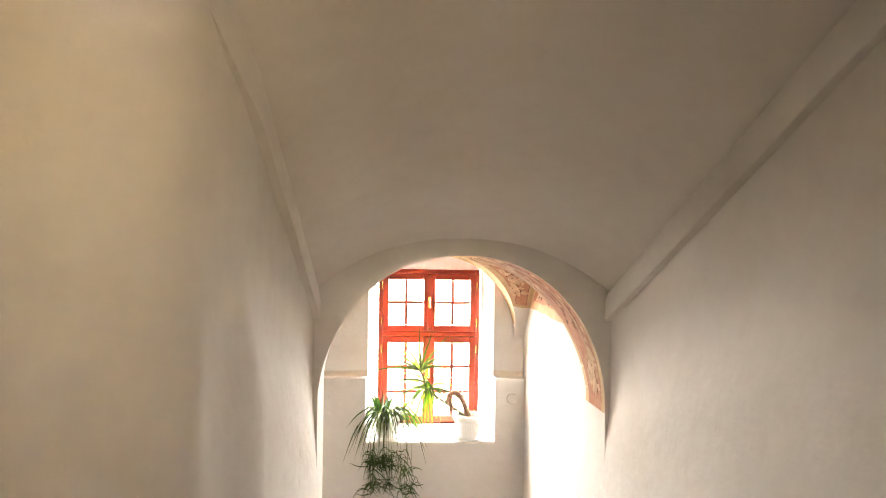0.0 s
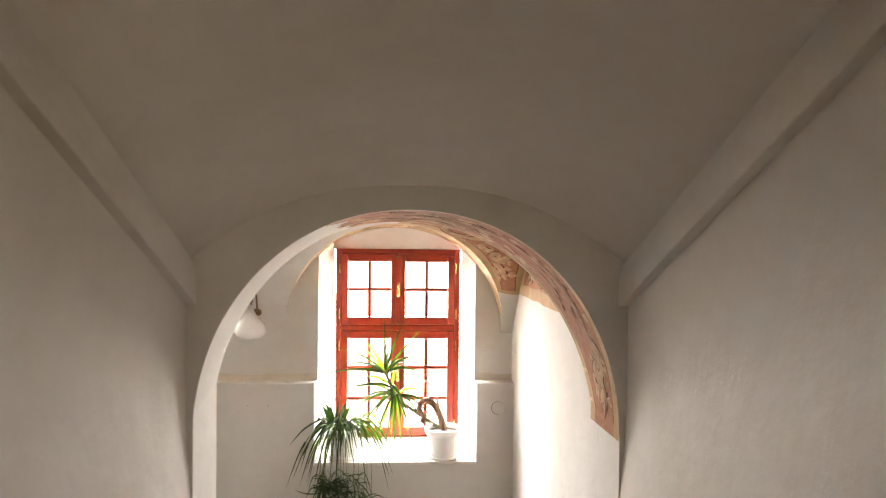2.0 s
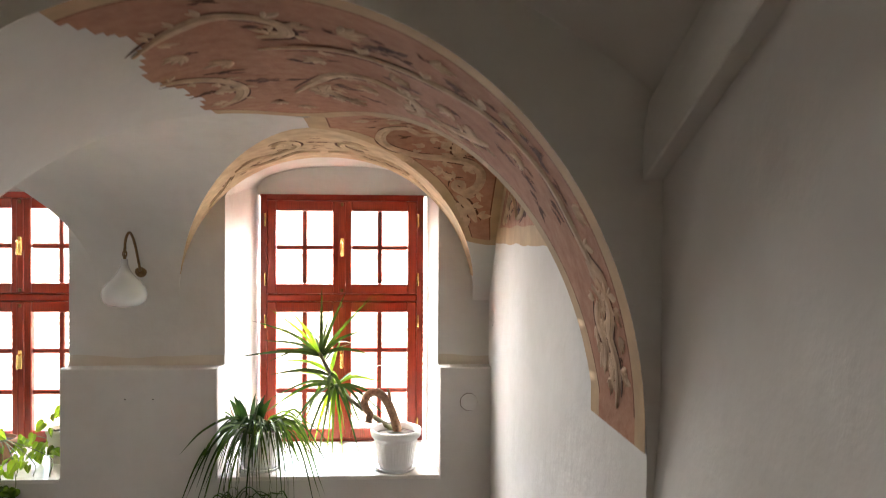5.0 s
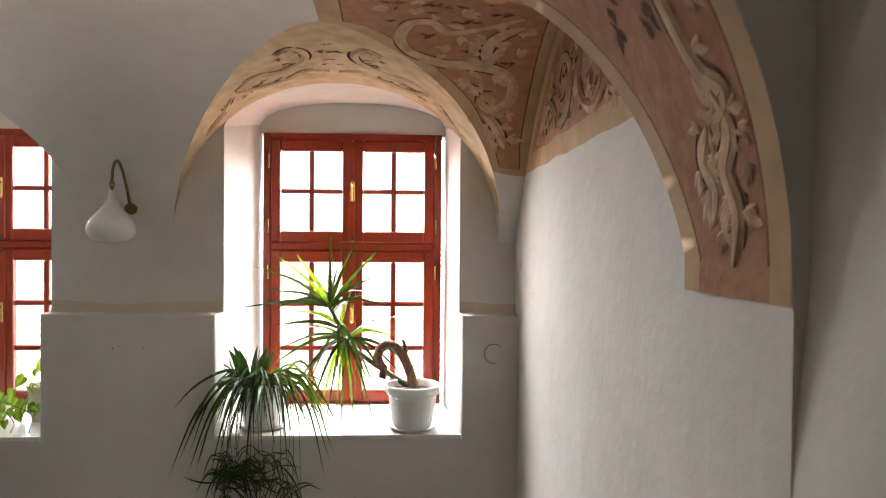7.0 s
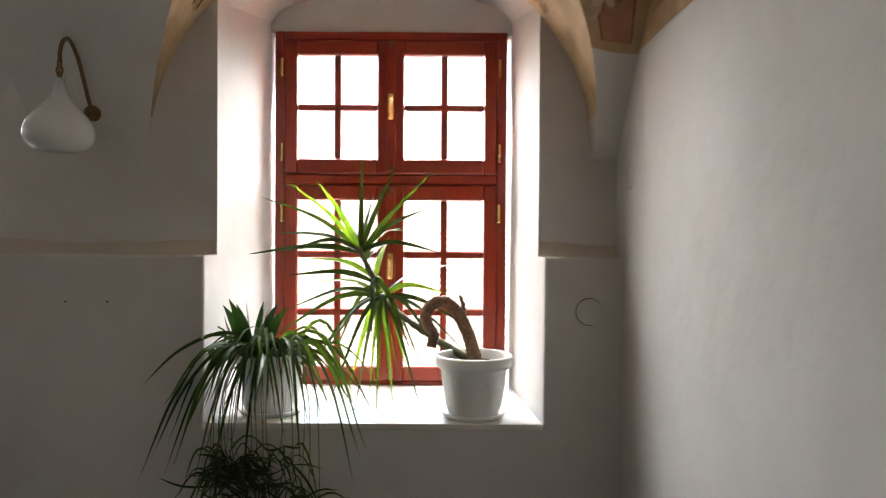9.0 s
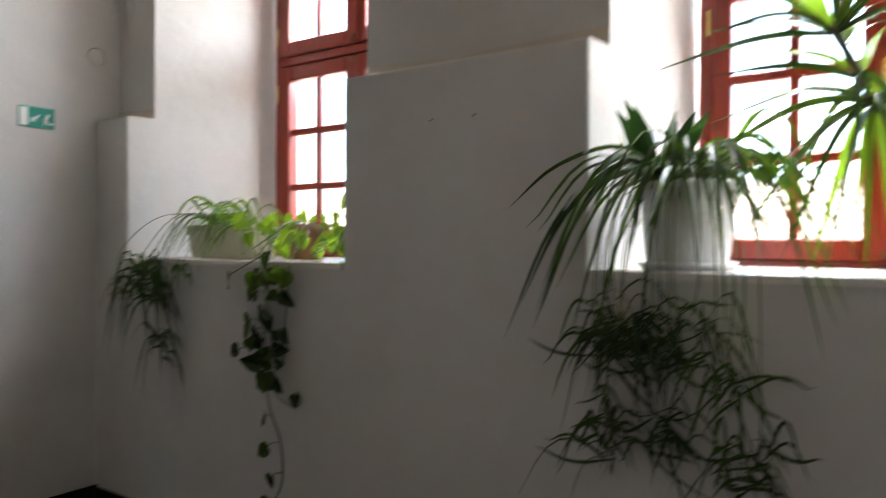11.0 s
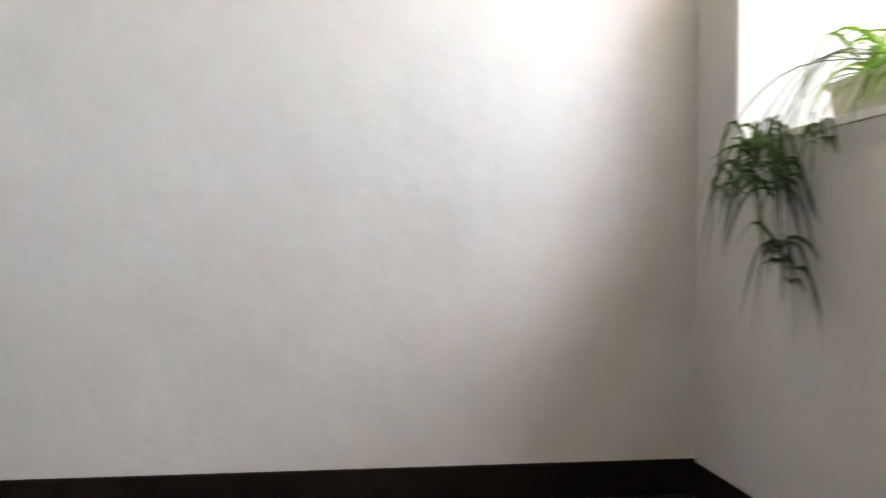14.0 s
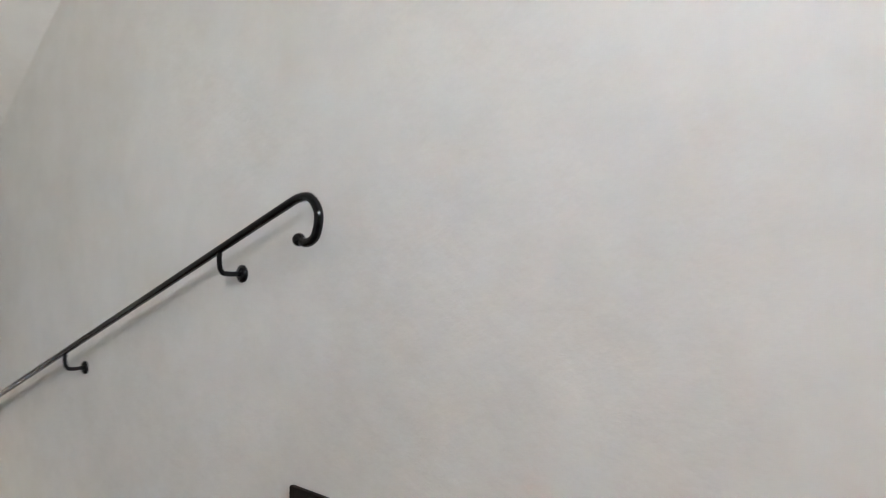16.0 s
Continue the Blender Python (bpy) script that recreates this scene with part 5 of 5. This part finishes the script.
for line in (VA, VB, VC, VD, VE):
    part("vine", tube(bmesh.new(), [p - P4 for p in curve_pts(line, 6)], 0.0034, 6), VINE, pothos)
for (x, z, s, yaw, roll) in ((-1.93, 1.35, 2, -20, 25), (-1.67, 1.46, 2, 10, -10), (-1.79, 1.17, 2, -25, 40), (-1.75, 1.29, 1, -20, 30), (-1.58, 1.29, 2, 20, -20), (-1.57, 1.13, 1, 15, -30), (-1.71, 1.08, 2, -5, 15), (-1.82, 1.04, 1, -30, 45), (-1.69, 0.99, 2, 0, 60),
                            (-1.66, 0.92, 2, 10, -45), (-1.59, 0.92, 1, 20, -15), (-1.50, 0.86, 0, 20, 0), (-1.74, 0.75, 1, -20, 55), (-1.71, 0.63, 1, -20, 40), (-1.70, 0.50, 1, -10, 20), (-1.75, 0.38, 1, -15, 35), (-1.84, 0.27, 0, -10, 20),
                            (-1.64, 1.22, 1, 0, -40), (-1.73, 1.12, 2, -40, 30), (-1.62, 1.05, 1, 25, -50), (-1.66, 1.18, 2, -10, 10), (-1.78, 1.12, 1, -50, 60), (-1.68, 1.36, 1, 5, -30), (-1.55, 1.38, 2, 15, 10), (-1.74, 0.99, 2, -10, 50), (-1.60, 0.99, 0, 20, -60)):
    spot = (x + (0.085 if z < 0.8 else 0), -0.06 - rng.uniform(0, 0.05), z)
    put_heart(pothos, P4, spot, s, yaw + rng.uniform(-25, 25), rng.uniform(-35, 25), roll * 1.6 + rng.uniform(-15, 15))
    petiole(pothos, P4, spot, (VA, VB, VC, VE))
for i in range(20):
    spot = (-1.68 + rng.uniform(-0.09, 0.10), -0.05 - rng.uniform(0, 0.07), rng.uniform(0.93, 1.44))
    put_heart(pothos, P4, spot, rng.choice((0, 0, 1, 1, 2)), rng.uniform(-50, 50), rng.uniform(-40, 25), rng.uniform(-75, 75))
    petiole(pothos, P4, spot, (VA, VB, VC, VE))
put_heart(pothos, P4, (-1.90, -0.05, 0.215), 3, -20, -10, 30)
petiole(pothos, P4, (-1.90, -0.05, 0.215), (VA,))
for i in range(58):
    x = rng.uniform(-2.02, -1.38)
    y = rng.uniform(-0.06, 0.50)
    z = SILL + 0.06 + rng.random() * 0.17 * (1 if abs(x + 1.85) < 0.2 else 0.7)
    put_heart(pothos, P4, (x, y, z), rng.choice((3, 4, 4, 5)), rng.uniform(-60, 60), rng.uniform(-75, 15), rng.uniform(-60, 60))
for k in range(6):
    x1 = -1.95 + 0.11 * k
    part("vine", tube(bmesh.new(), [p - P4 for p in curve_pts([(-1.90, 0.36, 1.62), (-1.85 + 0.4 * (x1 + 1.85), 0.25, 1.60), (x1, 0.12, 1.50 + 0.04 * (k % 2)), (x1 + 0.06, -0.02, 1.46)], 6)], 0.003, 6), VINE, pothos)
P5 = Vector((-1.46, 0.42, SILL))
cpot = tagged(empty("cream_flower_pot", P5), "plain cream pot with a few heart-shaped leaves", "potted plant")
part("pot", lathe([(0.075, 0.0), (0.08, 0.004), (0.105, 0.22), (0.112, 0.222), (0.113, 0.245), (0.108, 0.247), (0.10, 0.24), (0.098, 0.21)], 36), CREAMPOT, cpot)
part("soil", lathe([(0.099, 0.215), (0.0001, 0.22)], 24), SOIL, cpot)
for (dx, dy, dz, s) in ((0.02, -0.05, 0.40, 2), (-0.10, -0.08, 0.30, 2), (-0.16, -0.1, 0.22, 1), (0.06, -0.08, 0.30, 1), (-0.02, -0.12, 0.26, 1), (-0.07, 0.02, 0.34, 1)):
    put_heart(cpot, P5, P5 + Vector((dx, dy, dz)), s + 3, rng.uniform(-40, 40), rng.uniform(-50, 0), rng.uniform(-40, 40))
    part("stem", tube(bmesh.new(), curve_pts([(0, 0, 0.21), (dx * 0.4, dy * 0.4, dz * 0.8), (dx, dy, dz)], 5), 0.003, 6), VINE, cpot)

# ---- outside: a neighbour's tiled roof, ground and a far house ----
ROOF = simple("weathered_clay_tile", (0.24, 0.20, 0.17), 0.9, vary=0.3, scale=5, bump=0.4)
RENDER = simple("pale_house_render", (0.62, 0.58, 0.52), 0.9, vary=0.08)
ground = tagged(part("ground", box(bmesh.new(), -300, 300, 1.5, 600, -6.3, -6.0), simple("grey_paving", (0.24, 0.23, 0.22), 0.9)), "grey paved yard below the windows", "ground", kind="structure")
house = tagged(empty("neighbour_house", (0, 9, -6)), "neighbouring house with a weathered clay tile roof", "house")
part("wall", box(bmesh.new(), -14, 16, -3.2, 3.2, 0, 6.6), RENDER, house)
bm = bmesh.new()
rows = []
NC = 26
for j in range(NC):
    y0 = -4.0 + 4.0 * j / NC
    z0 = 5.9 + 2.5 * j / NC
    for dz, dy in ((0.06, 0.0), (0.012, 4.0 / NC)):
        rows.append([(x, y0 + dy, z0 + dz + (2.5 / NC) * (dy > 0) + 0.028 * abs(math.sin(math.pi * x / 0.19))) for x in [-10 + 0.0475 * k for k in range(470)]])
sheet(bm, rows)
for f in bm.faces:
    f.smooth = False
part("roof", bm, ROOF, house, "courses of weathered clay tiles")
bm = prism(bmesh.new(), [(-14, -0.02), (16, -0.02), (16, 4), (-14, 4)], 5.9, lambda x, y: 8.38 - 0.6 * max(0, y))
part("roof_back", bm, ROOF, house)
ch = part("chimney", softbox(2.2, 2.7, -0.3, 0.3, 8.0, 9.3, 0.01), RENDER, house)
far = tagged(empty("far_house", (4, 40, -6)), "far pale house with a tiled roof", "house")
part("wall", box(bmesh.new(), -16, 16, 0, 8, 0, 8.0), RENDER, far)
part("roof", prism(bmesh.new(), [(-16.5, -0.5), (16.5, -0.5), (16.5, 8.5), (-16.5, 8.5)], 8.0, lambda x, y: 8.05 if y < 0 else 11.0), ROOF, far)

# ---- floor tiles of the landing, laid on the diagonal ----
TILE, tn, tl_, tb = material("dark_clay_tile", 0.6)
oi = tn.new("ShaderNodeObjectInfo")
tcol = ramp(tn, tl_, oi.outputs["Random"], [(0.0, (0.016, 0.011, 0.008)), (0.6, (0.022, 0.014, 0.009)), (0.85, (0.045, 0.021, 0.012)), (1.0, (0.10, 0.036, 0.017))])
tspot = ramp(tn, tl_, tex(tn, tl_, 9, 5), [(0.3, (0.009, 0.007, 0.005)), (0.7, (0.034, 0.020, 0.012))])
tl_.new(mixed(tn, tl_, 0.5, tcol, tspot), tb.inputs["Base Color"])
tb.inputs["Specular IOR Level"].default_value = 0.12
bumped(tn, tl_, tb, (tex(tn, tl_, 14, 4), 0.35, 0.006))
T = 0.40
bm = box(bmesh.new(), -T / 2 + 0.001, T / 2 - 0.001, -T / 2 + 0.001, T / 2 - 0.001, -0.012, 0.0)
bmesh.ops.recalc_face_normals(bm, faces=bm.faces[:])
bmesh.ops.bevel(bm, geom=[e for e in bm.edges if all(v.co.z > -0.001 for v in e.verts)], offset=0.002, segments=1, affect="EDGES")
tile_me = bpy.data.meshes.new("tile")
bm.to_mesh(tile_me)
bm.free()
tile_me.materials.append(TILE)
rng = random.Random(3)
r2 = T / math.sqrt(2)
for i in range(-14, 15):
    for j in range(-10, 11):
        x, y = -0.8 + (i + j) * r2, -1.4 + (i - j) * r2
        if XL - 0.25 < x < XR + 0.25 and -2.98 < y < 0.25:
            ob = new("tile", tile_me)
            ob.parent = floor
            ob.matrix_basis = pose(x, y, rng.uniform(-0.0012, 0.0012), rng.uniform(-0.15, 0.15), rng.uniform(-0.15, 0.15), 45)
# cut tiles at the head of the lower flight
bm = bmesh.new()
box(bm, XL, XR, -3.25, -2.9, -0.012, -0.004)
part("border_tile", bm, TILE, floor)
